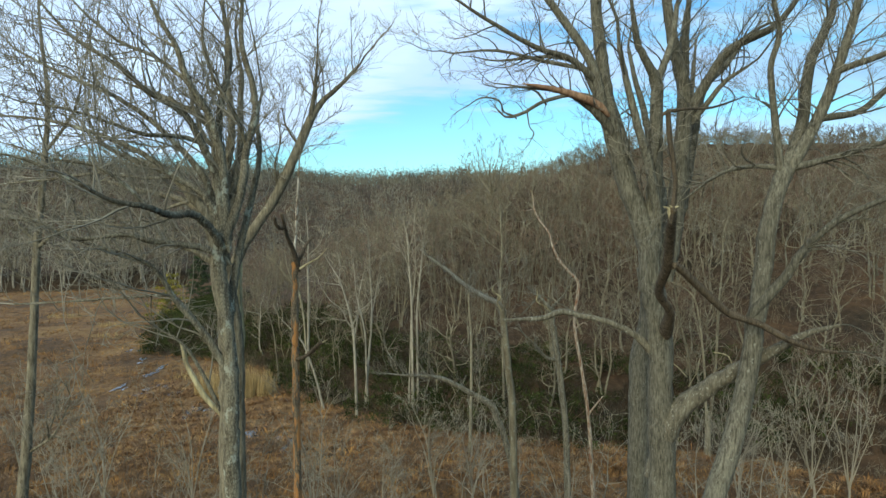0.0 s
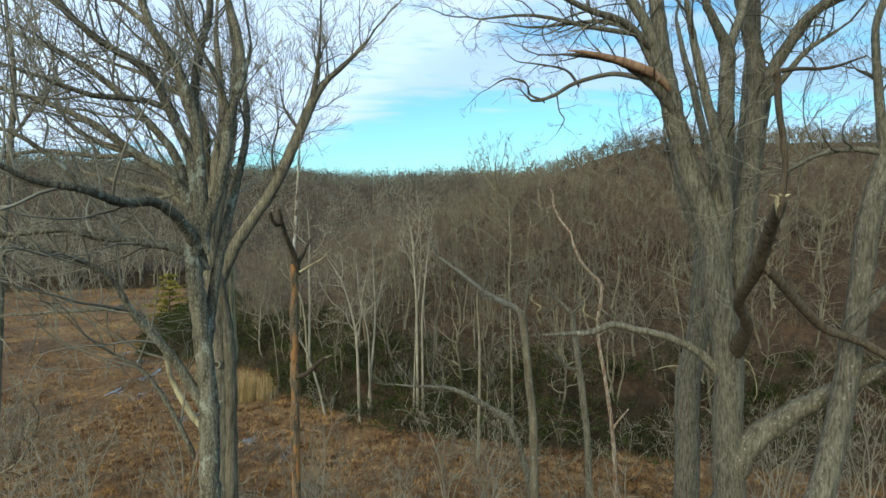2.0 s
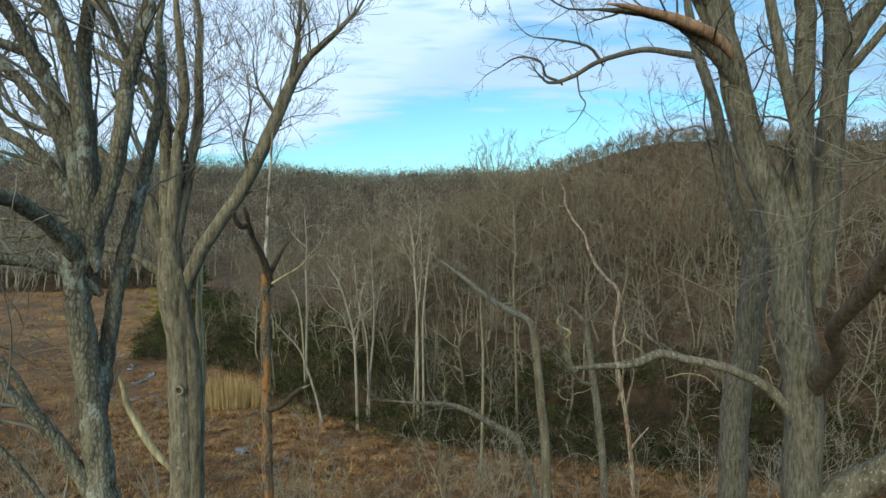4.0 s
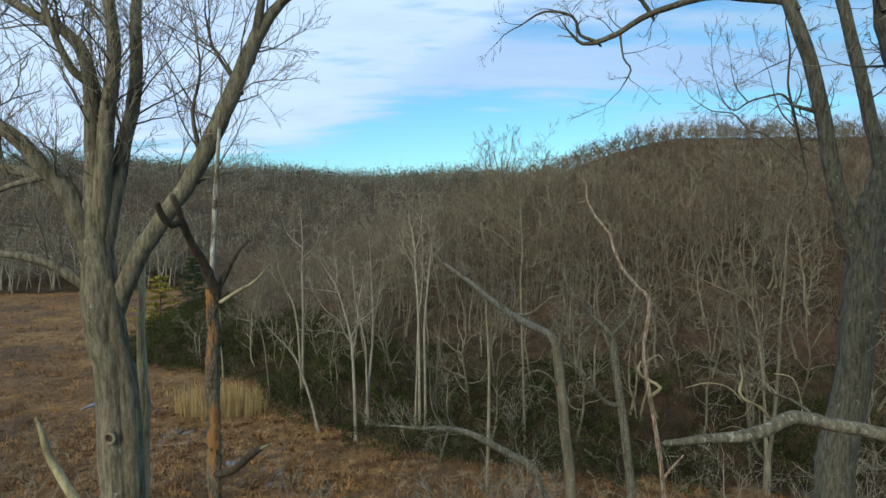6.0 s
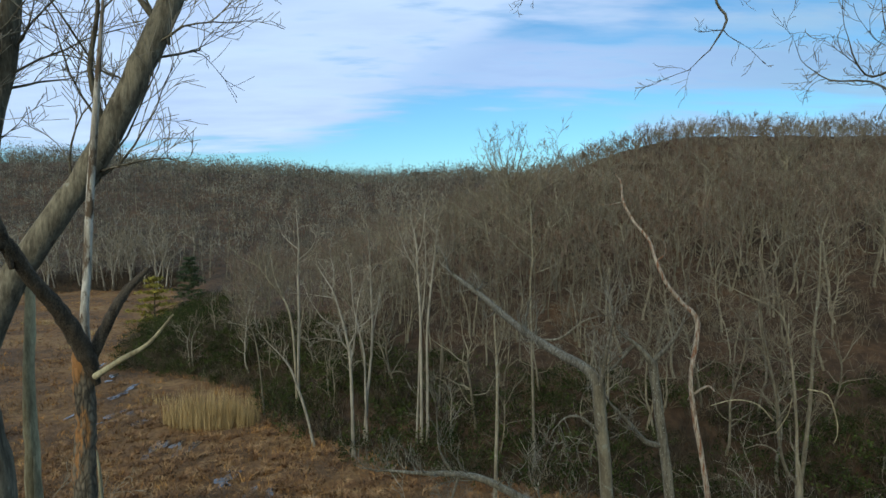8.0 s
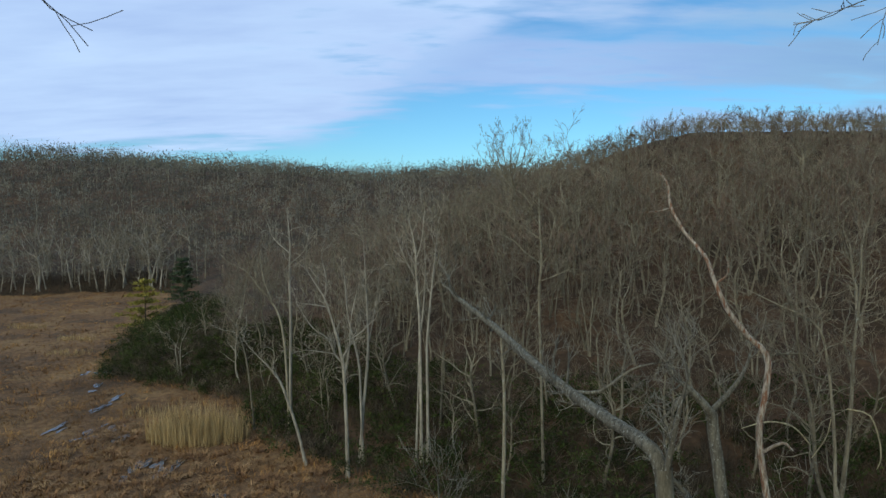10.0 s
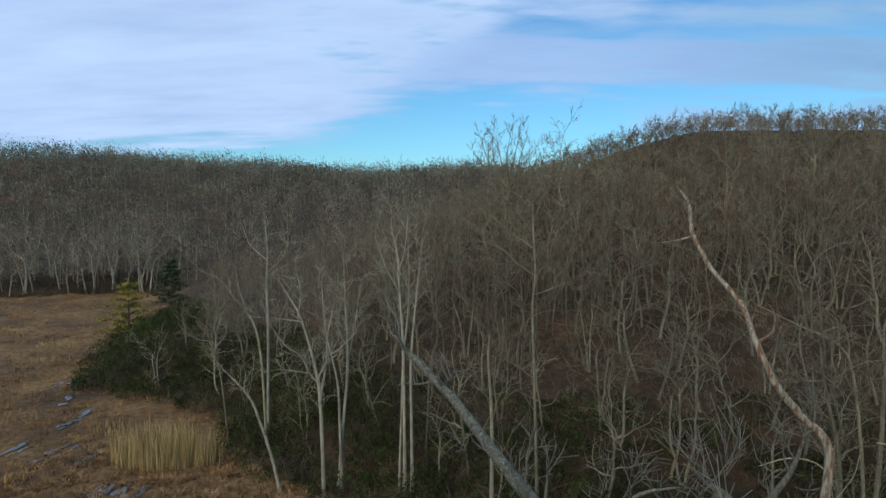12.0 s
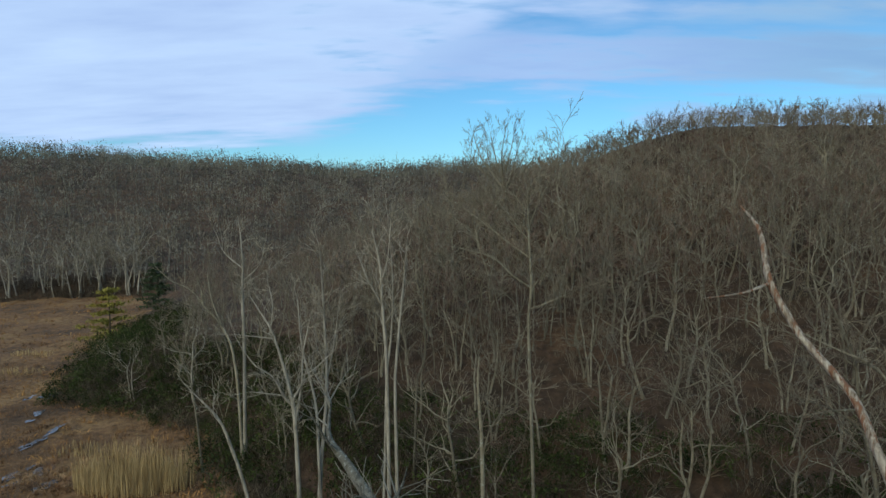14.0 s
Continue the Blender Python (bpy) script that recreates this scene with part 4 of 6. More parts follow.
limb(snag, 'dark_limb', (-3.52, 14.80, 19.70, 0.037), (-3.51, 14.70, 19.87, 0.038), (-3.53, 14.60, 20.03, 0.035))
limb(snag, 'dark_limb', (-3.40, 15.50, 18.78, 0.051), (-3.23, 15.50, 19.11, 0.042), (-3.15, 15.60, 19.31, 0.035), (-3.02, 15.70, 19.48, 0.018))
limb(snag, 'dark_limb', (-3.50, 15.50, 16.33, 0.058), (-3.20, 15.30, 16.45, 0.051), (-2.87, 15.10, 16.74, 0.051), (-2.71, 15.00, 16.88, 0.045))
limb(snag, 'pale_limb', (-2.72, 15.00, 16.87, 0.028), (-2.60, 14.95, 16.93, 0.017), (-2.54, 14.90, 16.98, 0.008))
limb(snag, 'pale_limb', (-3.31, 15.42, 17.67, 0.019), (-3.31, 15.42, 17.85, 0.014), (-3.32, 15.42, 17.99, 0.010), (-3.33, 15.42, 18.08, 0.005))
limb(snag, 'pale_limb', (-3.31, 15.40, 18.67, 0.026), (-3.04, 15.30, 18.83, 0.023), (-2.79, 15.20, 18.97, 0.016), (-2.56, 15.10, 19.20, 0.006))

pole = hero("dead_tree", -5.9, 18.2, "thin silvery dead pole with a splintered side", group="dead trees", trunk=SILVER_WOOD)
limb(pole, 'pole', (-5.88, 18.20, 13.00, 0.081), (-5.85, 18.20, 14.34, 0.088), (-5.80, 18.20, 15.93, 0.101), (-5.79, 18.20, 17.03, 0.087), (-5.79, 18.20, 17.91, 0.067), (-5.74, 18.20, 18.77, 0.060), (-5.77, 18.20, 19.55, 0.020))
limb(pole, 'pale_limb', (-5.96, 18.10, 13.63, 0.060), (-6.74, 17.90, 14.59, 0.080), (-7.23, 17.80, 15.58, 0.071), (-7.31, 17.75, 15.98, 0.059), (-7.40, 17.70, 16.37, 0.020))
limb(pole, 'pale_limb', (-5.80, 18.20, 15.71, 0.053), (-5.66, 18.10, 16.40, 0.053), (-5.69, 18.10, 16.95, 0.020))

slim = hero("young_tree", -11.9, 17.8, "slim bare young tree with grey bark", group="near trees", trunk=BARK_SMOOTH, limbs=BARK_SMOOTH)
limb(slim, 'trunk', (-12.57, 17.80, 9.58, 0.179), (-12.28, 17.80, 11.64, 0.163), (-11.95, 17.80, 14.41, 0.132), (-11.70, 17.80, 17.10, 0.109), (-11.51, 17.80, 19.26, 0.101), (-11.27, 17.80, 21.06, 0.086), (-11.03, 17.80, 23.32, 0.064), (-11.16, 17.80, 25.23, 0.043), (-11.19, 17.80, 26.81, 0.021))
limb(slim, 'limb', (-11.51, 17.80, 19.26, 0.058), (-11.93, 17.70, 19.75, 0.043), (-12.40, 17.60, 20.41, 0.029))
limb(slim, 'limb', (-11.52, 17.80, 19.09, 0.058), (-10.71, 17.70, 19.67, 0.050), (-9.83, 17.60, 19.83, 0.036), (-8.80, 17.50, 19.74, 0.021))
limb(slim, 'limb', (-11.59, 17.80, 18.10, 0.036), (-12.08, 17.60, 18.45, 0.029), (-12.22, 17.50, 19.11, 0.014))
limb(slim, 'limb', (-12.01, 17.80, 13.04, 0.044), (-11.20, 17.70, 13.59, 0.037), (-10.69, 17.60, 14.47, 0.022))
limb(slim, 'limb', (-11.17, 17.80, 21.87, 0.050), (-10.25, 17.70, 22.98, 0.036), (-9.82, 17.60, 24.22, 0.021))
twigs(slim, 6, 4.5, 1.9, 2, 5, 0.4, slender=True, thick=0.02, thin=0.004)

bleached = hero("dead_tree", 7.9, 28.0, "bent dead tree of bleached barkless wood", group="dead trees", trunk=BLEACHED_WOOD)
limb(bleached, 'trunk', (7.37, 28.00, 4.06, 0.105), (7.19, 28.00, 8.13, 0.091), (6.99, 28.00, 10.81, 0.083), (6.69, 28.10, 12.91, 0.076), (6.37, 28.20, 15.01, 0.069), (6.58, 28.30, 16.71, 0.074), (6.13, 28.40, 17.34, 0.062), (5.66, 28.30, 17.89, 0.056), (5.37, 28.40, 18.57, 0.049), (5.25, 28.70, 19.14, 0.043), (4.88, 29.00, 19.70, 0.039), (4.63, 29.20, 20.28, 0.037), (4.64, 29.40, 20.70, 0.030), (4.62, 29.50, 20.90, 0.022), (4.52, 29.70, 21.13, 0.009))
limb(bleached, 'stub', (7.04, 28.00, 10.69, 0.057), (7.29, 27.90, 11.13, 0.041), (7.64, 27.80, 11.61, 0.016))
limb(bleached, 'stub', (5.37, 28.40, 18.53, 0.029), (5.58, 28.30, 18.73, 0.023), (5.57, 28.20, 18.99, 0.017), (5.43, 28.10, 19.21, 0.008))
limb(bleached, 'stub', (6.40, 28.20, 14.65, 0.041), (6.73, 27.90, 15.02, 0.032), (6.86, 27.70, 14.92, 0.016))
limb(bleached, 'stub', (4.63, 29.20, 20.26, 0.022), (4.22, 29.00, 20.18, 0.012), (3.73, 28.80, 20.16, 0.006))

bent = hero("bent_tree", 4.1, 23.8, "bare tree bent over with a lichen-covered leaning top", group="near trees", trunk=BARK_FOREST, limbs=BARK_LICHEN)
limb(bent, 'trunk', (3.00, 23.80, 12.21, 0.150), (2.86, 23.80, 13.71, 0.140), (2.69, 23.70, 15.28, 0.134), (2.59, 23.70, 16.27, 0.130))
limb(bent, 'lichen_limb', (2.62, 23.70, 15.78, 0.119), (2.58, 23.80, 16.24, 0.119), (2.44, 24.00, 16.50, 0.112), (2.13, 25.00, 16.55, 0.112), (1.64, 26.20, 16.70, 0.106), (1.06, 27.60, 16.99, 0.093), (0.50, 28.80, 17.37, 0.082), (-0.14, 29.80, 17.77, 0.068), (-0.57, 30.35, 18.03, 0.045))
limb(bent, 'limb', (2.62, 23.70, 16.02, 0.057), (2.70, 23.60, 16.78, 0.044), (2.76, 23.50, 17.29, 0.032))
limb(bent, 'limb', (2.75, 23.70, 15.03, 0.041), (2.22, 23.50, 15.60, 0.032), (1.84, 23.40, 15.63, 0.020), (1.59, 23.30, 15.42, 0.012))
limb(bent, 'limb', (1.64, 26.20, 16.70, 0.039), (2.18, 26.00, 16.77, 0.033), (2.70, 25.80, 17.23, 0.023), (3.06, 25.60, 17.41, 0.014))
twigs(bent, 7, 1.6, 0.9, 2, 4, 0.3)

forked = hero("forked_tree", 6.6, 28.1, "bare forked tree with a broken lichen-grey top", group="near trees", trunk=BARK_LICHEN, limbs=BARK_LICHEN)
limb(forked, 'trunk', (6.00, 28.10, 9.67, 0.147), (5.80, 28.10, 11.67, 0.146), (5.60, 28.10, 13.20, 0.139), (5.40, 28.20, 14.66, 0.132), (5.27, 28.20, 15.65, 0.124))
limb(forked, 'limb', (5.29, 28.20, 15.49, 0.111), (5.12, 28.10, 15.76, 0.096), (4.71, 28.00, 16.19, 0.068), (4.41, 27.90, 16.41, 0.034))
limb(forked, 'limb', (5.28, 28.20, 15.65, 0.062), (5.70, 28.30, 16.04, 0.056), (6.05, 28.40, 16.44, 0.042), (6.28, 28.50, 16.92, 0.021))
limb(forked, 'limb', (5.55, 28.10, 13.20, 0.083), (5.00, 28.00, 13.41, 0.076), (4.45, 27.80, 14.05, 0.061), (3.99, 27.60, 14.52, 0.040))
limb(forked, 'limb', (4.63, 28.00, 16.16, 0.055), (4.21, 27.90, 15.73, 0.034), (3.87, 27.80, 15.43, 0.020))
twigs(forked, 8, 2.0, 0.8, 2, 4, 0.3)

low_limb = hero("low_limbed_tree", 5.2, 28.0, "bare tree with one long level limb", group="near trees", trunk=BARK_LICHEN, limbs=BARK_LICHEN)
limb(low_limb, 'trunk', (3.63, 28.00, 7.20, 0.158), (3.14, 28.00, 9.52, 0.141), (2.67, 27.80, 10.76, 0.129), (2.34, 27.70, 11.37, 0.123))
limb(low_limb, 'lichen_limb', (2.44, 27.70, 11.26, 0.154), (1.69, 27.60, 11.75, 0.128), (0.95, 27.50, 12.20, 0.108), (0.23, 27.40, 12.57, 0.095), (-0.49, 27.30, 12.72, 0.082), (-1.39, 27.20, 12.78, 0.056), (-2.27, 27.10, 12.90, 0.025))
limb(low_limb, 'limb', (2.34, 27.70, 11.33, 0.046), (2.64, 27.60, 11.51, 0.031), (2.81, 27.50, 11.31, 0.015))
limb(low_limb, 'limb', (-0.32, 27.30, 12.68, 0.040), (-0.50, 27.20, 12.14, 0.030), (-0.64, 27.10, 11.63, 0.015))
limb(low_limb, 'limb', (2.07, 27.70, 11.52, 0.031), (1.91, 27.60, 12.16, 0.020), (1.97, 27.50, 12.66, 0.010))
limb(low_limb, 'limb', (-0.49, 27.30, 12.72, 0.040), (-0.85, 27.20, 13.41, 0.030), (-0.93, 27.10, 14.34, 0.015))
twigs(low_limb, 9, 2.6, 1.1, 2, 4, 0.5)

# ---- woods across the marsh ----


def forest_tree(seed, h, r, stems=1, crown=0.45, spread=0.30, boughs=9, lean=0.0, kids=4, lift=0.22, thin=0.012):
    """Trunk, branches and twigs of a bare tree, foot at the origin."""
    rng = np.random.RandomState(seed)
    trunk, br, tw = Wood(), Wood(), Wood()
    for s in range(stems):
        a = rng.uniform(0, 6.28)
        d0 = np.array((math.cos(a), math.sin(a), 0)) * (0.12 if stems > 1 else 0.03)
        hh, rr = h * rng.uniform(0.60, 0.72), r * (0.8 if stems > 1 else 1)
        n, p = 8, np.array((0, 0, -0.6)) + d0 * 1.5
        pts, rad = [p], [rr * 1.35]
        drift = rng.normal(0, 0.03, 3)
        for i in range(n):
            drift = drift * 0.7 + rng.normal(0, 0.11, 3)
            step = np.array((drift[0] + d0[0] + lean, drift[1] + d0[1], 1.0))
            p = p + tree_dir(step) * (hh + 0.6) / n
            pts.append(p)
            rad.append(max(0.02, rr * (1 - 0.55 * (i + 1) / n)))
        line = smooth_line([(*q, e) for q, e in zip(pts, rad)], 2)
        trunk.add(line[:, :3], line[:, 3], 7)
        for b in range(boughs // stems):
            s01 = crown + (1 - crown) * (b + rng.uniform(0, 1)) / (boughs // stems) * 0.98
            j = min(int(s01 * (len(line) - 1)), len(line) - 2)
            q, a = line[j], rng.uniform(0, 6.28)
            grow(br, tw, q[:3], np.array((math.cos(a), math.sin(a), rng.uniform(0.3, 0.9))), h * spread * rng.uniform(0.6, 1.1), max(0.024, q[3] * 0.58), 2, rng, lift, kids, 0.52, thin, 0.5, (1, 3, 5))
        a = rng.uniform(0, 6.28)
        forks = 3 if stems == 1 else 2
        for b in range(forks):  # the crown's spreading forks
            a += 6.28 / forks + rng.uniform(-0.5, 0.5)
            out = rng.uniform(0.45, 1.0)
            grow(br, tw, line[-1 - b][:3], np.array((math.cos(a) * out, math.sin(a) * out, 1.0)), h * rng.uniform(0.32, 0.44), line[-1][3] * 0.85, 3, rng, lift, kids, 0.44, thin, 0.58, (1, 3, 5))
    return trunk, br, tw


def tree_thing(name, variant, m, label, group="", bark_mat=None, twig_mat=None):
    trunk, br, tw = variant
    root = new(name)
    tagged(root, label, "tree", group)
    part("trunk", trunk.mesh("trunk", bark_mat or BARK_FOREST, 0.06), root)
    tagged(part("bough", br.mesh("bough", bark_mat or BARK_FOREST), root), "grey branching boughs", kind="stuff")
    tagged(part("crown", tw.mesh("crown", twig_mat or TWIG_FOREST), root), "bare branching crown", kind="stuff")
    root.matrix_basis = m
    return root


def stand(x, y, turn=0.0, size=1.0, sink=0.2):
    return Matrix.Translation((x, y, float(height(x, y)) - sink)) @ Matrix.Rotation(turn, 4, "Z") @ Matrix.Scale(size, 4)


# pale trees on the far shore
pale = hero("shore_tree", -8.41, 59.30, "pale bare tree on the wooded shore", group="shore trees", trunk=BARK_PALE, limbs=BARK_PALE, twig=PALE_TWIG)
limb(pale, 'trunk', (-8.41, 59.30, 2.57, 0.135), (-8.45, 59.30, 5.12, 0.135), (-8.54, 59.30, 7.65, 0.119), (-8.64, 59.30, 9.12, 0.119))
limb(pale, 'limb', (-8.61, 59.30, 8.70, 0.119), (-8.95, 59.30, 10.50, 0.096), (-9.55, 59.40, 12.65, 0.074), (-9.95, 59.40, 13.81, 0.067), (-10.53, 59.50, 14.71, 0.044), (-11.19, 59.60, 15.74, 0.022))
limb(pale, 'limb', (-8.64, 59.30, 8.91, 0.074), (-9.11, 59.00, 9.62, 0.066), (-9.63, 58.60, 10.95, 0.051), (-10.54, 58.20, 11.77, 0.043), (-11.19, 58.00, 12.78, 0.022))
limb(pale, 'limb', (-9.20, 59.00, 9.70, 0.044), (-9.87, 58.70, 9.90, 0.044), (-10.95, 58.30, 10.16, 0.022))
limb(pale, 'limb', (-9.79, 59.40, 13.15, 0.044), (-10.48, 59.00, 13.34, 0.037), (-11.43, 58.70, 13.52, 0.022))
limb(pale, 'limb', (-9.95, 59.40, 13.69, 0.044), (-9.88, 59.80, 15.09, 0.037), (-10.19, 60.00, 16.53, 0.022))
limb(pale, 'limb', (-8.53, 59.30, 8.07, 0.074), (-8.18, 59.60, 10.10, 0.060), (-8.06, 59.80, 12.16, 0.045), (-7.64, 60.00, 14.22, 0.022))
twigs(pale, 101, 1.0, 1.9, 2, 4, 0.3, frm=0.2, thin=0.011, slender=True, thick=0.03)

pale = hero("shore_tree", -7.61, 62.30, "pale bare tree with two stems", group="shore trees", trunk=BARK_PALE, limbs=BARK_PALE, twig=PALE_TWIG)
limb(pale, 'trunk', (-7.61, 62.30, 4.31, 0.128), (-7.35, 62.30, 6.79, 0.111), (-7.19, 62.30, 8.58, 0.103), (-7.12, 62.30, 10.81, 0.095), (-7.23, 62.40, 13.45, 0.079), (-7.34, 62.50, 16.09, 0.047), (-7.46, 62.60, 18.28, 0.024))
limb(pale, 'second_stem', (-7.73, 62.00, 5.31, 0.095), (-7.82, 62.00, 7.99, 0.079), (-8.27, 62.00, 10.21, 0.071), (-8.68, 62.00, 12.19, 0.055), (-8.86, 62.00, 14.83, 0.031))
limb(pale, 'limb', (-8.71, 61.50, 10.19, 0.039), (-7.85, 61.60, 10.60, 0.047), (-6.91, 61.80, 11.43, 0.039))
limb(pale, 'limb', (-7.18, 62.30, 9.47, 0.063), (-6.66, 62.60, 12.08, 0.048), (-6.30, 62.80, 14.72, 0.024))
twigs(pale, 102, 1.3, 1.9, 2, 4, 0.3, frm=0.2, thin=0.011, slender=True, thick=0.03)

pale = hero("shore_tree", -2.89, 60.40, "tall pale bare tree with three stems", group="shore trees", trunk=BARK_PALE, limbs=BARK_PALE, twig=PALE_TWIG)
limb(pale, 'trunk', (-2.89, 60.40, 6.24, 0.115), (-2.91, 60.40, 9.04, 0.107), (-2.97, 60.40, 12.45, 0.098), (-3.16, 60.50, 14.98, 0.083), (-3.27, 60.60, 17.50, 0.060), (-3.72, 60.70, 19.60, 0.030))
limb(pale, 'second_stem', (-2.37, 60.20, 6.18, 0.106), (-2.39, 60.20, 9.94, 0.091), (-2.20, 60.20, 12.49, 0.083), (-1.94, 60.30, 15.00, 0.068), (-1.67, 60.40, 17.51, 0.045), (-1.50, 60.40, 19.18, 0.023))
limb(pale, 'second_stem', (-2.94, 60.40, 10.32, 0.068), (-2.63, 60.60, 13.06, 0.061), (-2.49, 60.70, 16.23, 0.046), (-2.64, 60.80, 19.17, 0.023))
limb(pale, 'limb', (-3.16, 60.50, 14.98, 0.061), (-4.02, 60.30, 16.69, 0.045), (-4.61, 60.10, 18.37, 0.022))
limb(pale, 'limb', (-3.28, 60.50, 16.25, 0.045), (-2.75, 60.20, 17.94, 0.037), (-2.52, 60.00, 20.02, 0.022))
twigs(pale, 103, 1.3, 1.9, 2, 4, 0.3, frm=0.2, thin=0.011, slender=True, thick=0.03)

pale = hero("shore_tree", -1.31, 63.00, "pale bare tree on the wooded shore", group="shore trees", trunk=BARK_FOREST, limbs=BARK_FOREST, twig=TWIG_FOREST)
limb(pale, 'trunk', (-1.31, 63.00, 5.89, 0.081), (-1.15, 63.00, 9.29, 0.080), (-0.70, 63.00, 10.64, 0.080), (-0.56, 63.00, 11.99, 0.072), (-0.68, 63.00, 14.68, 0.064), (-0.71, 63.00, 17.78, 0.040), (-0.44, 63.00, 19.99, 0.024))
twigs(pale, 104, 1.3, 1.9, 2, 4, 0.3, frm=0.2, thin=0.011, slender=True, thick=0.03)

pale = hero("shore_tree", -12.85, 62.00, "pale bare tree leaning out over the shore", group="shore trees", trunk=BARK_PALE, limbs=BARK_PALE, twig=PALE_TWIG)
limb(pale, 'trunk', (-12.85, 62.00, 2.93, 0.111), (-13.51, 62.00, 5.09, 0.103), (-14.14, 62.00, 6.80, 0.087), (-14.91, 62.00, 7.87, 0.071), (-15.64, 62.00, 8.63, 0.047), (-16.54, 62.00, 9.57, 0.024))
limb(pale, 'limb', (-14.14, 62.00, 6.80, 0.040), (-14.59, 61.80, 7.61, 0.032), (-14.45, 61.70, 8.75, 0.019))
twigs(pale, 105, 0.6, 1.9, 2, 4, 0.3, frm=0.2, thin=0.011, slender=True, thick=0.03)

pale = hero("shore_tree", -15.79, 70.00, "pale bare tree on the wooded shore", group="shore trees", trunk=BARK_FOREST, limbs=BARK_FOREST, twig=TWIG_FOREST)
limb(pale, 'trunk', (-15.79, 70.00, 6.16, 0.111), (-15.99, 70.00, 8.76, 0.102), (-16.41, 70.00, 10.83, 0.092), (-17.30, 70.00, 12.38, 0.083), (-18.29, 70.00, 13.51, 0.074), (-18.47, 70.00, 14.69, 0.046))
limb(pale, 'limb', (-18.29, 70.00, 13.51, 0.055), (-19.22, 69.80, 14.82, 0.046), (-20.65, 69.60, 15.61, 0.036), (-21.60, 69.50, 16.53, 0.022))
limb(pale, 'limb', (-16.90, 70.00, 11.86, 0.055), (-17.73, 70.20, 13.90, 0.046), (-18.10, 70.40, 15.94, 0.028))
twigs(pale, 106, 1.3, 1.9, 2, 4, 0.3, frm=0.2, thin=0.011, slender=True, thick=0.03)

pale = hero("shore_tree", -15.65, 71.00, "pale bare tree on the wooded shore", group="shore trees", trunk=BARK_PALE, limbs=BARK_PALE, twig=PALE_TWIG)
limb(pale, 'trunk', (-15.65, 71.00, 5.63, 0.132), (-15.55, 71.00, 10.65, 0.122), (-15.59, 71.00, 13.80, 0.103), (-15.47, 71.00, 16.92, 0.075), (-15.62, 71.00, 19.50, 0.037))
limb(pale, 'limb', (-15.50, 71.00, 15.36, 0.056), (-14.08, 70.80, 16.66, 0.041), (-13.48, 70.60, 18.47, 0.022))
limb(pale, 'limb', (-15.53, 71.00, 16.40, 0.056), (-16.95, 71.00, 17.70, 0.037), (-17.44, 71.00, 19.00, 0.022))
twigs(pale, 107, 1.3, 1.9, 2, 4, 0.3, frm=0.2, thin=0.011, slender=True, thick=0.03)

pale = hero("shore_tree", -19.24, 70.00, "pale bare tree on the wooded shore", group="shore trees", trunk=BARK_FOREST, limbs=BARK_FOREST, twig=TWIG_FOREST)
limb(pale, 'trunk', (-19.24, 70.00, 4.60, 0.074), (-19.58, 70.00, 7.21, 0.065), (-20.20, 70.00, 9.29, 0.055), (-20.72, 70.00, 10.84, 0.028))
limb(pale, 'limb', (-20.20, 70.00, 9.29, 0.037), (-19.62, 70.00, 11.87, 0.028), (-19.31, 70.00, 13.93, 0.018))
twigs(pale, 108, 1.3, 1.9, 2, 4, 0.3, frm=0.2, thin=0.011, slender=True, thick=0.03)

pale = hero("shore_tree", 21.98, 49.40, "bare tree with three stems from one foot", group="shore trees", trunk=BARK_FOREST, limbs=BARK_FOREST, twig=TWIG_FOREST)
limb(pale, 'trunk', (21.98, 49.40, 2.16, 0.236), (21.95, 49.40, 2.91, 0.197), (21.84, 49.40, 4.03, 0.105))
limb(pale, 'limb', (21.63, 49.40, 2.72, 0.118), (21.12, 49.30, 3.32, 0.111), (20.55, 49.20, 5.03, 0.104), (20.15, 49.10, 8.36, 0.097), (19.65, 49.00, 10.20, 0.090), (19.16, 49.00, 12.36, 0.077), (18.90, 49.00, 14.15, 0.064), (17.94, 48.90, 16.30, 0.051), (17.09, 48.80, 17.72, 0.038), (16.12, 48.70, 18.50, 0.019))
limb(pale, 'limb', (19.10, 49.00, 12.01, 0.058), (18.01, 48.80, 12.05, 0.051), (16.07, 48.40, 11.92, 0.019))
limb(pale, 'limb', (21.84, 49.40, 2.91, 0.105), (21.65, 49.40, 6.80, 0.091), (21.34, 49.40, 9.74, 0.084), (21.03, 49.40, 11.74, 0.071), (20.57, 49.30, 13.21, 0.058), (19.46, 49.00, 14.15, 0.051), (17.93, 48.80, 14.82, 0.038), (15.45, 48.40, 16.00, 0.019))
limb(pale, 'limb', (21.22, 49.40, 10.28, 0.052), (19.55, 49.00, 10.93, 0.045), (17.91, 48.60, 12.09, 0.038), (15.68, 48.20, 12.94, 0.019))
limb(pale, 'limb', (20.70, 49.40, 13.01, 0.052), (20.65, 49.50, 14.26, 0.045), (20.14, 49.50, 14.66, 0.039), (19.30, 49.40, 14.46, 0.019))
limb(pale, 'limb', (22.10, 49.40, 2.72, 0.144), (22.48, 49.50, 6.40, 0.124), (22.67, 49.60, 8.95, 0.111), (22.77, 49.70, 11.86, 0.091), (23.07, 49.80, 15.49, 0.071), (23.18, 49.90, 18.37, 0.052), (23.75, 50.00, 20.17, 0.019))
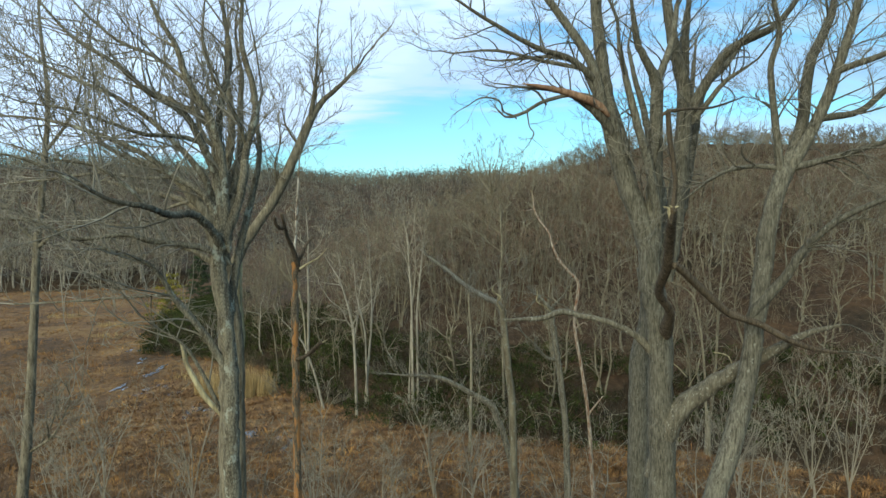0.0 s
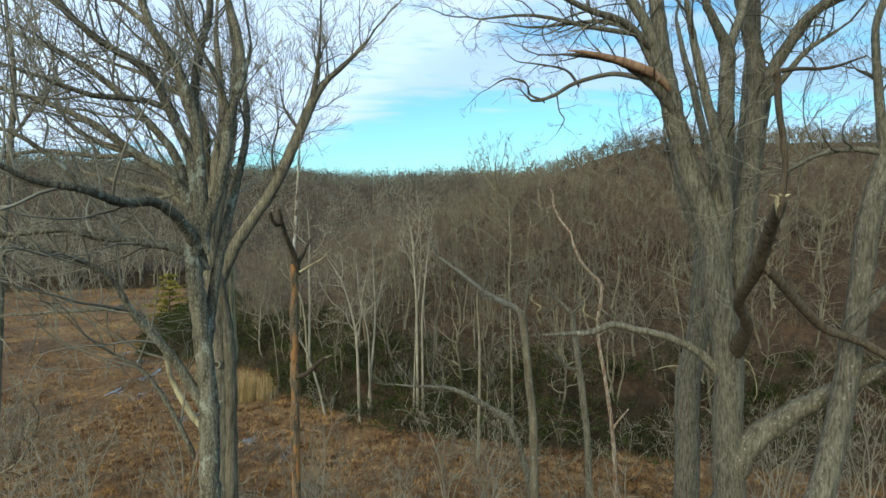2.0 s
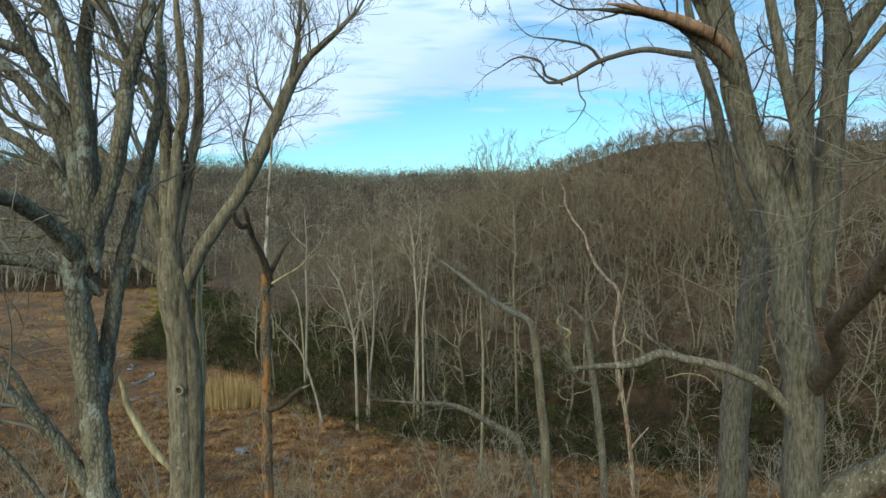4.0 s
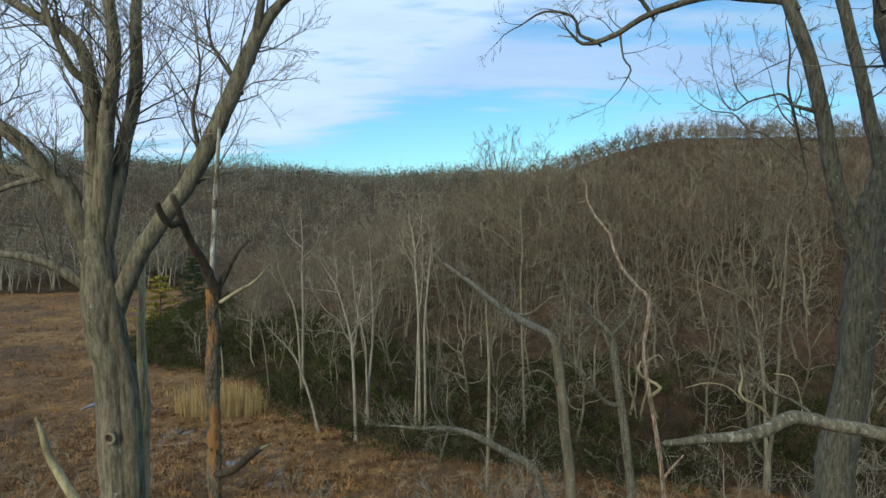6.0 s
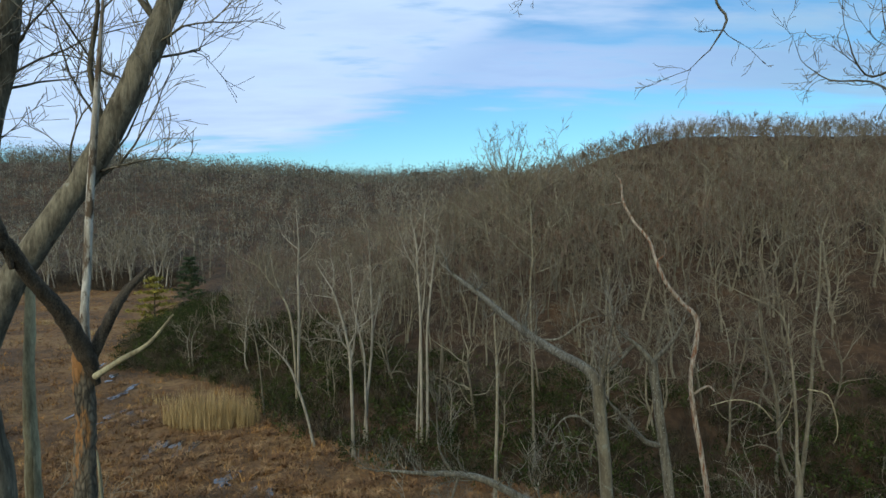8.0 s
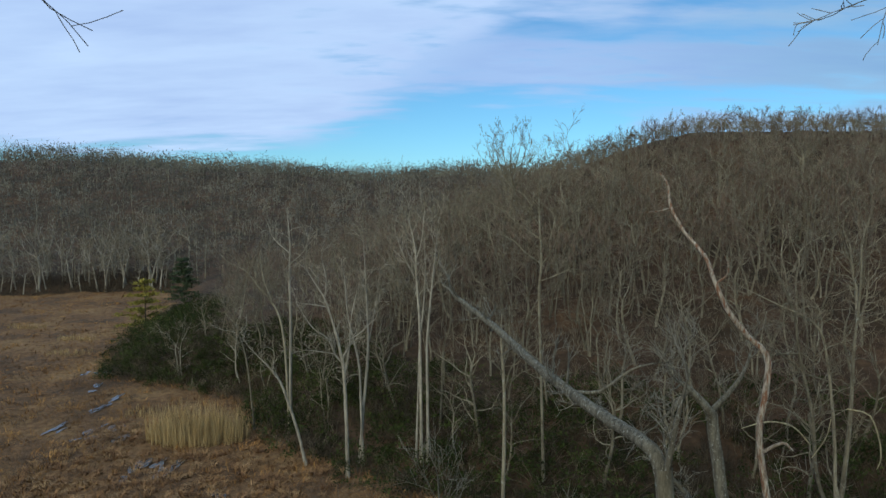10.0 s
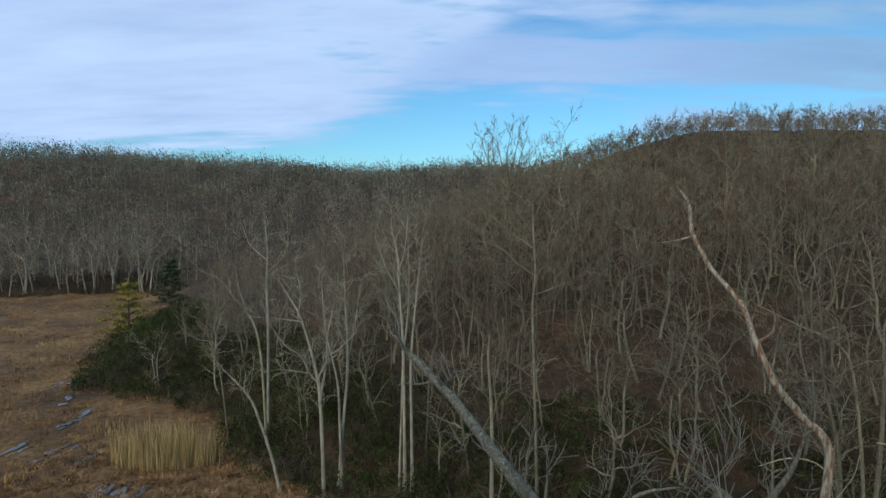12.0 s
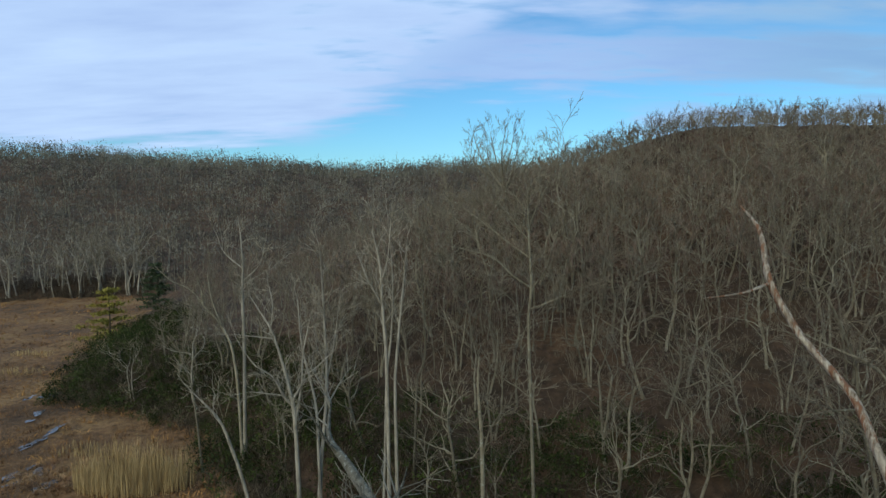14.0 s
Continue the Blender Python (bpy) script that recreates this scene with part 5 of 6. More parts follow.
limb(pale, 'pale_limb', (22.51, 49.50, 8.61, 0.046), (23.36, 49.00, 8.40, 0.045), (23.82, 48.80, 7.01, 0.045), (23.86, 48.70, 5.96, 0.032), (23.57, 48.60, 5.41, 0.019))
limb(pale, 'pale_limb', (20.18, 49.10, 5.88, 0.026), (20.71, 48.70, 7.22, 0.032), (20.90, 48.60, 8.33, 0.025))
limb(pale, 'pale_limb', (19.89, 49.00, 6.86, 0.045), (18.73, 48.60, 7.94, 0.045), (17.12, 48.20, 8.35, 0.038), (15.53, 47.90, 8.08, 0.019))
twigs(pale, 109, 1.3, 1.9, 2, 4, 0.3, frm=0.2, thin=0.011, slender=True, thick=0.03)

pale = hero("shore_tree", 2.49, 50.00, "pale bare tree on the wooded shore", group="shore trees", trunk=BARK_FOREST, limbs=BARK_FOREST, twig=TWIG_FOREST)
limb(pale, 'trunk', (2.49, 50.00, 3.95, 0.118), (2.55, 50.00, 6.98, 0.106), (2.55, 50.00, 8.98, 0.094), (2.48, 50.00, 10.97, 0.082), (2.35, 50.00, 12.94, 0.058), (2.41, 50.00, 14.25, 0.029))
limb(pale, 'limb', (2.58, 50.00, 9.64, 0.047), (2.85, 49.80, 10.85, 0.035), (3.37, 49.60, 11.79, 0.017))
limb(pale, 'limb', (2.51, 50.00, 10.64, 0.047), (1.88, 49.80, 11.35, 0.035), (1.22, 49.60, 12.05, 0.017))
twigs(pale, 110, 1.3, 1.9, 2, 4, 0.3, frm=0.2, thin=0.011, slender=True, thick=0.03)

pale = hero("shore_tree", 5.82, 57.00, "tall bare tree with spreading pale limbs", group="shore trees", trunk=BARK_FOREST, limbs=BARK_FOREST, twig=TWIG_FOREST)
limb(pale, 'trunk', (5.82, 57.00, 7.20, 0.100), (5.67, 57.00, 11.95, 0.091), (5.60, 57.00, 14.62, 0.086), (5.76, 57.00, 16.61, 0.082), (5.62, 57.00, 19.24, 0.065), (5.52, 57.00, 21.83, 0.037), (5.10, 57.00, 23.61, 0.016))
limb(pale, 'limb', (5.83, 57.00, 16.44, 0.049), (4.57, 56.50, 17.33, 0.044), (3.74, 56.20, 18.17, 0.036), (2.61, 55.80, 18.68, 0.024), (0.72, 55.40, 19.10, 0.012))
limb(pale, 'limb', (5.79, 57.00, 16.44, 0.049), (6.55, 56.80, 17.61, 0.045), (6.91, 56.70, 18.92, 0.032), (7.31, 56.60, 19.95, 0.012))
limb(pale, 'limb', (5.63, 57.00, 18.25, 0.041), (4.32, 57.40, 19.22, 0.033), (3.02, 57.80, 20.28, 0.025), (1.37, 58.00, 21.49, 0.013))
limb(pale, 'limb', (5.59, 57.00, 19.24, 0.041), (4.13, 57.00, 21.04, 0.033), (2.99, 57.00, 22.34, 0.020), (2.51, 57.00, 23.79, 0.012))
limb(pale, 'limb', (5.59, 57.00, 19.89, 0.041), (6.26, 57.20, 21.51, 0.033), (7.10, 57.40, 23.14, 0.020), (7.43, 57.50, 24.76, 0.012))
limb(pale, 'limb', (5.67, 57.00, 15.29, 0.033), (6.55, 56.80, 15.64, 0.029), (7.65, 56.60, 16.16, 0.016))
twigs(pale, 111, 2.3, 1.9, 2, 4, 0.3, frm=0.2, thin=0.011, slender=True, thick=0.03)

SHORE_TREES = [(-8.5, 59.3), (-7.2, 62.3), (-2.7, 60.4), (0.2, 63), (-11.5, 62), (-15, 70), (-14.3, 71), (21, 49.4), (4, 50), (5.9, 57)]

FRONT_TREES = 190
VARIANTS = []
for i in range(9):
    v = forest_tree(50 + i, 11.6, 0.14 + 0.012 * (i % 4), 1 if i % 3 else 2, 0.36 + 0.05 * (i % 3), 0.30, 8 + i % 2, lean=(0.07, -0.05, 0.0, -0.09, 0.04)[i % 5], kids=4, lift=0.12, thin=0.008)
    VARIANTS.append(tree_thing("forest_tree", v, stand(30 + 6 * i, 66 + 3 * (i % 3)), "bare grey deciduous tree on the wooded slope", "forest trees", None, TWIG_RED if i % 3 == 1 else TWIG_FOREST))


def forest_size(x, y):
    """Trees grow smaller towards the wet point on the left and behind the crest."""
    return (0.80 + 0.24 * float(step01((x + 26) / 40))) * (0.9 if y > 115 else 1.0) * (0.85 + 0.15 * float(step01((y - 70) / 20)))


rng = np.random.RandomState(5)
spots = []
for gx in np.arange(-62, 120, 4.3):
    for gy in np.arange(47, 165, 4.3):
        x, y = gx + rng.uniform(-1.9, 1.9), gy + rng.uniform(-1.9, 1.9)
        if abs(x) < 0.80 * y + 4 and off_marsh(x, y) > 3.0 and not (x < -0.41 * (y - 11) and y < 150) and not (abs(x / (y - 11) + 0.39) < 0.025 and y > 95) and not any((x - s[0]) ** 2 + (y - s[1]) ** 2 < 5 for s in SHORE_TREES):
            spots.append((x, y, (rng.uniform(0.72, 1.12) if x < 14 else rng.uniform(0.84, 1.04)) * forest_size(x, y), rng.uniform(0, 6.28)))
spots.sort(key=lambda s: s[1] + 0.15 * abs(s[0]))


def crest_tree(x, y, fork, top, wide, seed, stems, label):
    """A tree on the crest whose limbs fan out from a low fork."""
    tree = hero("crest_tree", x, y, label, group="forest trees", trunk=BARK_FOREST, limbs=BARK_FOREST, twig=SLOPE_GREY)
    rng = np.random.RandomState(seed)
    limb(tree, "trunk", (x, y, fork - 2.5, 0.20), (x + 0.1, y, fork - 0.8, 0.18), (x, y, fork + 0.5, 0.14))
    for k in range(stems):
        s = (k + 0.5) / stems * 2 - 1
        dep = rng.uniform(-0.5, 0.5) * wide
        z = fork + (top - fork) * (1 - 0.42 * s * s) * rng.uniform(0.88, 1.05)
        pts = []
        for f in (0, 0.3, 0.6, 1.0):
            b = f ** 0.85
            pts.append((x + s * wide * b + rng.normal(0, 0.18), y + dep * b, fork - 0.3 + (z - fork) * f, 0.10 * (1 - f) + 0.018))
        limb(tree, "limb", *pts)
    twigs(tree, seed, 1.3, 1.9, 2, 4, 0.5, frm=0.2, thin=0.012, slender=True, thick=0.03)


crest_tree(8.0, 99.0, 23.5, 31.0, 5.2, 190, 9, "tall bare tree with a broad fanning crown on the crest")
crest_tree(46.0, 96.0, 27.0, 30.6, 2.4, 191, 6, "pale bare tree rising above the wooded crest")
for i, (x, y, size, turn) in enumerate(spots[:FRONT_TREES]):
    copy_thing(VARIANTS[(i * 7) % len(VARIANTS)] if x < 16 or i % 4 == 0 else VARIANTS[1 + 3 * (i % 3)], stand(x, y, turn, size))


def rods(p, q, r0, r1, rng):
    """Corners and faces of many three-sided tapering rods."""
    t = q - p
    t /= np.linalg.norm(t, axis=1, keepdims=True) + 1e-9
    u = np.cross(t, rng.normal(0, 1, p.shape))
    u /= np.linalg.norm(u, axis=1, keepdims=True) + 1e-9
    v = np.cross(t, u)
    ring = [u * math.cos(a) + v * math.sin(a) for a in (0, 2.0944, 4.18879)]
    r0, r1 = np.broadcast_to(r0, (len(p),))[:, None], np.broadcast_to(r1, (len(p),))[:, None]
    verts = np.stack([p + k * r0 for k in ring] + [q + k * r1 for k in ring], 1).reshape(-1, 3)
    base = np.arange(len(p))[:, None, None] * 6
    faces = (base + np.array(((0, 1, 4, 3), (1, 2, 5, 4), (2, 0, 3, 5)))[None]).reshape(-1, 4)
    return verts, faces


def ribbons(p, q, width, rng, face=None):
    """Corners and faces of many thin twigs, each a narrow blade."""
    t = q - p
    side = np.cross(t, rng.normal(0, 1, p.shape) if face is None else face)
    side *= width / (np.linalg.norm(side, axis=1, keepdims=True) + 1e-9)
    v = np.stack([p - side, p + side, q + side * 0.4, q - side * 0.4], 1).reshape(-1, 3)
    return v, np.arange(len(v)).reshape(-1, 4)


def unit(v):
    return v / (np.linalg.norm(v, axis=1, keepdims=True) + 1e-9)


def heap(name, pieces, mat, root):
    """One mesh of several lots of corners and faces, as one part."""
    verts, faces, base = [], [], 0
    for v, f in pieces:
        verts.append(v); faces.append(f + base)
        base += len(v)
    tagged(part(name, sheet(name, np.concatenate(verts), np.concatenate(faces), mat), root), kind="stuff")


def slope_woods(name, places, seed, label, bark_mat, mat, limbs=8, branches=5, fine=5, tall=11.5, width=0.014, spread=0.28):
    """Many bare trees: crooked boles, limbs that bend upwards, branches and fine twigs."""
    rng = np.random.RandomState(seed)
    x, y, size = (np.array([q[k] for q in places], float) for k in range(3))
    n = len(x)
    h = tall * size
    foot = np.stack([x, y, height(x, y) - 0.4], 1)
    up = np.array((0.0, 0.0, 1.0))
    joints = [foot]
    lean = np.concatenate([rng.normal(0, 0.05, (n, 2)), np.ones((n, 1))], 1)
    for k in range(4):
        joints.append(joints[-1] + (lean + rng.normal(0, 0.07, (n, 3))) * h[:, None] * 0.21)
    bole = np.stack(joints, 1)
    rad = 0.125 * size * rng.uniform(0.7, 1.2, n)
    wood = [rods(bole[:, k], bole[:, k + 1], rad * (1 - 0.19 * k), rad * (0.81 - 0.19 * k), rng) for k in range(4)]

    i = np.repeat(np.arange(n), limbs)
    m = len(i)
    s = np.where(y[i] > 86, 0.10, 0.34)
    s = (s + (1 - s) * rng.uniform(0, 1, m)) ** 0.8
    k = np.minimum((s * 4).astype(int), 3)
    f = (s * 4 - k)[:, None]
    p = bole[i, k] * (1 - f) + bole[i, k + 1] * f
    a = rng.uniform(0, 6.283, m)
    out = np.stack([np.cos(a), np.sin(a), np.zeros(m)], 1)
    ln = (h[i] * spread * (1.25 - 0.45 * s) * rng.uniform(0.6, 1.25, m))[:, None]
    d1 = unit(out + up * rng.uniform(0.2, 1.2, (m, 1)))
    q = p + d1 * ln * 0.5
    d2 = unit(d1 + up * rng.uniform(0.0, 1.0, (m, 1)) + rng.normal(0, 0.35, (m, 3)))
    e = q + d2 * ln * 0.65
    wood += [rods(p, q, 0.045, 0.032, rng), rods(q, e, 0.032, 0.012, rng)]

    j = np.repeat(np.arange(m), branches)
    w = len(j)
    g = rng.uniform(0.15, 1.0, (w, 1))
    b0 = np.where(g < 0.45, p[j] + (q[j] - p[j]) * g / 0.45, q[j] + (e[j] - q[j]) * (g - 0.45) / 0.55)
    db = unit(d2[j] * 0.8 + rng.normal(0, 0.55, (w, 3)) + up * 0.35)
    lb = ln[j] * rng.uniform(0.25, 0.55, (w, 1))
    b1 = b0 + db * lb
    z = np.repeat(np.arange(w), fine)
    t0 = b0[z] + (b1 - b0)[z] * rng.uniform(0.2, 1.0, (len(z), 1))
    t1 = t0 + unit(db[z] + rng.normal(0, 0.55, (len(z), 3)) + up * 0.3) * lb[z] * rng.uniform(0.4, 0.9, (len(z), 1))
    root = new(name)
    tagged(root, label, "woods", kind="stuff")
    heap("bough", wood, bark_mat, root)
    heap("crown", [ribbons(b0, b1, 0.017, rng), ribbons(t0, t1, width, rng)], mat, root)
    return root


def ridge_woods(name, places, seed, label, bark_mat, mat, blades_each=95, tall=11.5):
    """Far woods: boles below rounded crowns of short twigs."""
    rng = np.random.RandomState(seed)
    x, y, size = (np.array([q[k] for q in places], float) for k in range(3))
    n = len(x)
    h = tall * size
    foot = np.stack([x, y, height(x, y) - 1.5 - 3.0 * step01((y - 370) / 40)], 1)
    top = foot + np.stack([rng.normal(0, 0.06, n) * h, rng.normal(0, 0.06, n) * h, h * 0.9], 1)
    i = np.repeat(np.arange(n), blades_each)
    u = unit(rng.normal(0, 1, (len(i), 3)) + np.array((0, -0.35, 0.25)))
    wide = (h * rng.uniform(0.34, 0.50, n))[i]
    shell = rng.uniform(0.55, 1.05, len(i)) * (1 + 0.22 * np.sin(u[:, 0] * 5 + i) + 0.16 * np.sin(u[:, 1] * 7 + i * 2.0))
    c = foot[i] + np.array((0, 0, 1.0)) * (h[i] * 0.50)[:, None] + u * np.stack([wide, wide, h[i] * 0.50], 1) * shell[:, None]
    along = unit(np.cross(u, rng.normal(0, 1, u.shape)) + np.array((0, 0, 1.1)) + u * 0.5)
    root = new(name)
    tagged(root, label, "woods", kind="stuff")
    heap("bough", [rods(foot, top, 0.13 * size, 0.04, rng)], bark_mat, root)
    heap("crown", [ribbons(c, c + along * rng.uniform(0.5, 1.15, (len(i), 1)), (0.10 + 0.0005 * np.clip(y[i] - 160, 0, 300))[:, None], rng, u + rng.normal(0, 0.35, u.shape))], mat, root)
    return root


rng = np.random.RandomState(61)
more = []
for gx in np.arange(-12, 100, 2.75):
    for gy in np.arange(76, 119, 2.75):
        x, y = gx + rng.uniform(-1.4, 1.4), gy + rng.uniform(-1.4, 1.4)
        if abs(x) < 0.82 * y and off_marsh(x, y) > 4:
            more.append((x, y, rng.uniform(0.75, 1.02) * (0.92 - 0.50 * float(step01((y - 88) / 22))), 0))
slope_places = [q for q in spots[FRONT_TREES:] if q[1] < 76 or q[0] < -12] + more
slope_woods("slope_woods", [q for k, q in enumerate(slope_places) if k % 5 < 3], 6, "bare reddish-brown woods covering the slope", BARK_FOREST, SLOPE_RED)
slope_woods("slope_woods", [q for k, q in enumerate(slope_places) if k % 5 > 2], 7, "bare grey-brown woods covering the slope", BARK_FOREST, SLOPE_GREY)
crest = []
for gx in np.arange(0, 96, 1.8):
    for gy in np.arange(97, 123, 2.4):
        x, y = gx + rng.uniform(-1, 1), gy + rng.uniform(-1, 1)
        if abs(x) < 0.80 * y:
            crest.append((x, y, rng.uniform(0.62, 0.98), 0))
slope_woods("crest_woods", crest, 10, "fine bare brown crowns along the crest", SLOPE_GREY, SLOPE_GREY, 8, 4, 5, 3.7, 0.013, 0.50)
far = []
rng = np.random.RandomState(8)
for gy in list(np.arange(160, 400, 9.5)) + list(np.arange(400, 470, 6.0)):
    for gx in np.arange(-0.80 * gy - 15, 0.28 * gy, 8.5 if gy < 400 else 6.0):
        x, y = gx + rng.uniform(-3.5, 3.5), gy + rng.uniform(-3.5, 3.5)
        if off_marsh(x, y) > 2 and not (x < 120 and y < 165 and x > -60):
            far.append((x, y, rng.uniform(0.72, 1.2) * (1.2 if rng.uniform() < 0.06 else 1.0), 0))
ridge_woods("far_woods", far, 9, "bare woods with rounded grey-brown crowns on the far ridge", BARK_FOREST, RIDGE_TWIG_HAZE)

# ---- low growth ----


def blades(name, places, mat, seed, count, h, width, flare, label, category, spread=0.1):
    """Tufts of tapering blades, each with one bend."""
    rng = np.random.RandomState(seed)
    n = len(places)
    p = np.repeat(np.array(places, float), count, axis=0)
    m = len(p)
    a = rng.uniform(0, 2 * np.pi, m)
    out = np.stack([np.cos(a), np.sin(a), np.zeros(m)], 1)
    side = np.stack([-np.sin(a), np.cos(a), np.zeros(m)], 1)
    hh = (h * rng.uniform(0.55, 1.2, m) * p[:, 3])[:, None]
    fl = (flare * rng.uniform(0.2, 1.0, m))[:, None]
    w = (width * rng.uniform(0.6, 1.3, m))[:, None]
    foot = p[:, :3] + out * (rng.uniform(0, spread, m)[:, None]) * p[:, 3:4]
    z = np.array((0, 0, 1.0))
    mid = foot + out * fl * hh * 0.4 + z * hh * 0.65
    tip = foot + out * fl * hh * 1.1 + z * hh * (1.0 - 0.25 * fl)
    v = np.stack([foot - side * w, foot + side * w, mid + side * w * 0.8, mid - side * w * 0.8, tip + side * w * 0.15, tip - side * w * 0.15], 1).reshape(-1, 3)
    b = np.arange(m)[:, None] * 6
    f = np.concatenate([b + np.array((0, 1, 2, 3)), b + np.array((3, 2, 4, 5))])
    return tagged(new(name, sheet(name, v, f, mat)), label, category, kind="stuff")


rng = np.random.RandomState(12)
tufts = []
while len(tufts) < 6400:
    y = 40 + 135 * rng.uniform(0, 1) ** 1.6
    x = rng.uniform(-0.85 * y - 5, min(40, 0.75 * y))
    if off_marsh(x, y) < 1.0:
        tufts.append((x, y, -0.05, 0.45 + 1.8 * rng.uniform(0, 1) ** 2))
blades("marsh_grass", tufts, GRASS, 13, 10, 0.30, 0.032, 1.9, "matted orange-brown dead marsh grass tussocks", "grass", 0.7)

clumps = []
while len(clumps) < 1500:
    x, y = rng.uniform(-34, 34), rng.uniform(38, 72)
    if off_marsh(x, y) < 0.6 and not (-28.5 < x < -18 and 64.5 < y < 70.5) and y < 60 - 0.55 * x * (x < 0) and rng.uniform() < 0.35 + 0.65 * step01((y - 42) / 10):
        clumps.append((x, y, -0.03, rng.uniform(0.5, 1.35)))
blades("dead_fern", clumps, FERN, 19, 22, 0.42, 0.03, 1.9, "clumps of tan and orange withered fern and sedge", "fern", 0.35)

reeds = []
while len(reeds) < 1500:
    a, r = rng.uniform(0, 6.28), rng.uniform(0, 1) ** 0.5
    reeds.append((-23.2 + 4.6 * r * math.cos(a) + rng.normal(0, 0.2), 67.6 + 2.3 * r * math.sin(a), 0.0, rng.uniform(0.42, 1.15) * (1.05 - 0.3 * r * r)))
blades("reed_bed", reeds, REED, 14, 2, 3.1, 0.016, 0.22, "stand of tall straw-coloured dry reeds in the marsh", "reeds")
reeds = [(x + rng.uniform(-3, 3), y + rng.uniform(-1.2, 1.2), 0.0, rng.uniform(0.5, 1.0)) for x, y in [(-38, 96), (-60, 110), (-75, 120), (-30, 74), (-55, 100)] for _ in range(110)]
blades("reed_bed", reeds, REED, 15, 2, 1.0, 0.02, 0.3, "scattered low straw-coloured reeds in the marsh", "reeds")


def brush(name, places, mat, seed, stems, h, label, r=0.014):
    rng = np.random.RandomState(seed)
    w = Wood()
    for x, y, z, size in places:
        for _ in range(stems):
            a, lean = rng.uniform(0, 6.28), rng.uniform(0.1, 0.9)
            d = tree_dir(np.array((math.cos(a) * lean, math.sin(a) * lean, 1.0)))
            p = np.array((x, y, z)) + rng.normal(0, 0.25, 3) * np.array((1, 1, 0)) * size
            ln = h * size * rng.uniform(0.5, 1.1)
            q = p + d * ln * 0.6
            e = q + tree_dir(d + rng.normal(0, 0.35, 3)) * ln * 0.5
            w.add([p, q, e], [r, r * 0.8, r * 0.4], 3)
            for _k in range(2):
                s = p + (q - p) * rng.uniform(0.4, 1.0)
                w.add([s, s + tree_dir(d + rng.normal(0, 0.6, 3)) * ln * 0.4], [r * 0.7, r * 0.4], 3)
    return tagged(new(name, w.mesh(name, mat)), label, "brush", kind="stuff")




def haze_brush(name, places, mat, seed, stems, h, label, width=0.008):
    """Leafless bushes of many fine arching stems and side twigs."""
    rng = np.random.RandomState(seed)
    c = np.repeat(np.array(places, float), stems, axis=0)
    m = len(c)
    a, out = rng.uniform(0, 6.283, m), rng.uniform(0.1, 1.0, m)
    d = unit(np.stack([np.cos(a) * out, np.sin(a) * out, np.ones(m)], 1))
    size = c[:, 3:4]
    p = c[:, :3] + rng.normal(0, 0.35, (m, 3)) * np.array((1, 1, 0)) * size
    q = p + d * h * size * rng.uniform(0.4, 0.75, (m, 1))
    e = q + unit(d + rng.normal(0, 0.4, (m, 3))) * h * size * rng.uniform(0.25, 0.55, (m, 1))
    t0 = p + (q - p) * rng.uniform(0.3, 1.0, (m, 1))
    t1 = t0 + unit(d + rng.normal(0, 0.7, (m, 3))) * h * size * rng.uniform(0.2, 0.45, (m, 1))
    lots = [ribbons(p, q, width * 1.3, rng), ribbons(q, e, width, rng), ribbons(t0, t1, width * 0.8, rng)]
    verts, faces, base = [], [], 0
    for v, f in lots:
        verts.append(v); faces.append(f + base)
        base += len(v)
    return tagged(new(name, sheet(name, np.concatenate(verts), np.concatenate(faces), mat)), label, "brush", kind="stuff")


low = []
while len(low) < 2000:
    y = 35 + 70 * rng.uniform(0, 1) ** 2.4
    x = rng.uniform(-0.8 * y, 0.55 * y)
    lump = math.sin(x * 0.31 + 1.3 * math.sin(y * 0.17)) + math.sin(y * 0.37 + 0.9 * math.sin(x * 0.21))
    if off_marsh(x, y) < 0.5 and not (-29 < x < -12 and 53 < y < 72) and lump > rng.uniform(-1.6, 0.6) - (0.5 if y < 48 else 0):
        low.append((x, y, float(height(x, y)) - 0.05, rng.uniform(0.5, 1.25)))
haze_brush("marsh_brush", low, MARSH_BRUSH, 16, 19, 1.25, "tangled grey-mauve leafless brush in the marsh")
low = []
while len(low) < 640:
    x, y = rng.uniform(-45, 70), 42 + 62 * rng.uniform(0, 1) ** 1.5
    d = float(off_marsh(x, y))
    if 0.5 < d and abs(x) < 0.75 * y:
        low.append((x, y, float(height(x, y)), rng.uniform(0.6, 1.5)))
brush("forest_undergrowth", low, TWIG_FOREST, 17, 7, 1.7, "grey leafless saplings and undergrowth below the trees", 0.016)


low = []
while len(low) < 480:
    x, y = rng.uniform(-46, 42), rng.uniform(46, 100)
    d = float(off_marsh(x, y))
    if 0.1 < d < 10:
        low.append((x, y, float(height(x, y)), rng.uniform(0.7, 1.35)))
brush("shore_thicket", low, DARK_BRUSH_AND_HOLE, 18, 10, 1.9, "dark dense leafless thicket along the shore", 0.02)


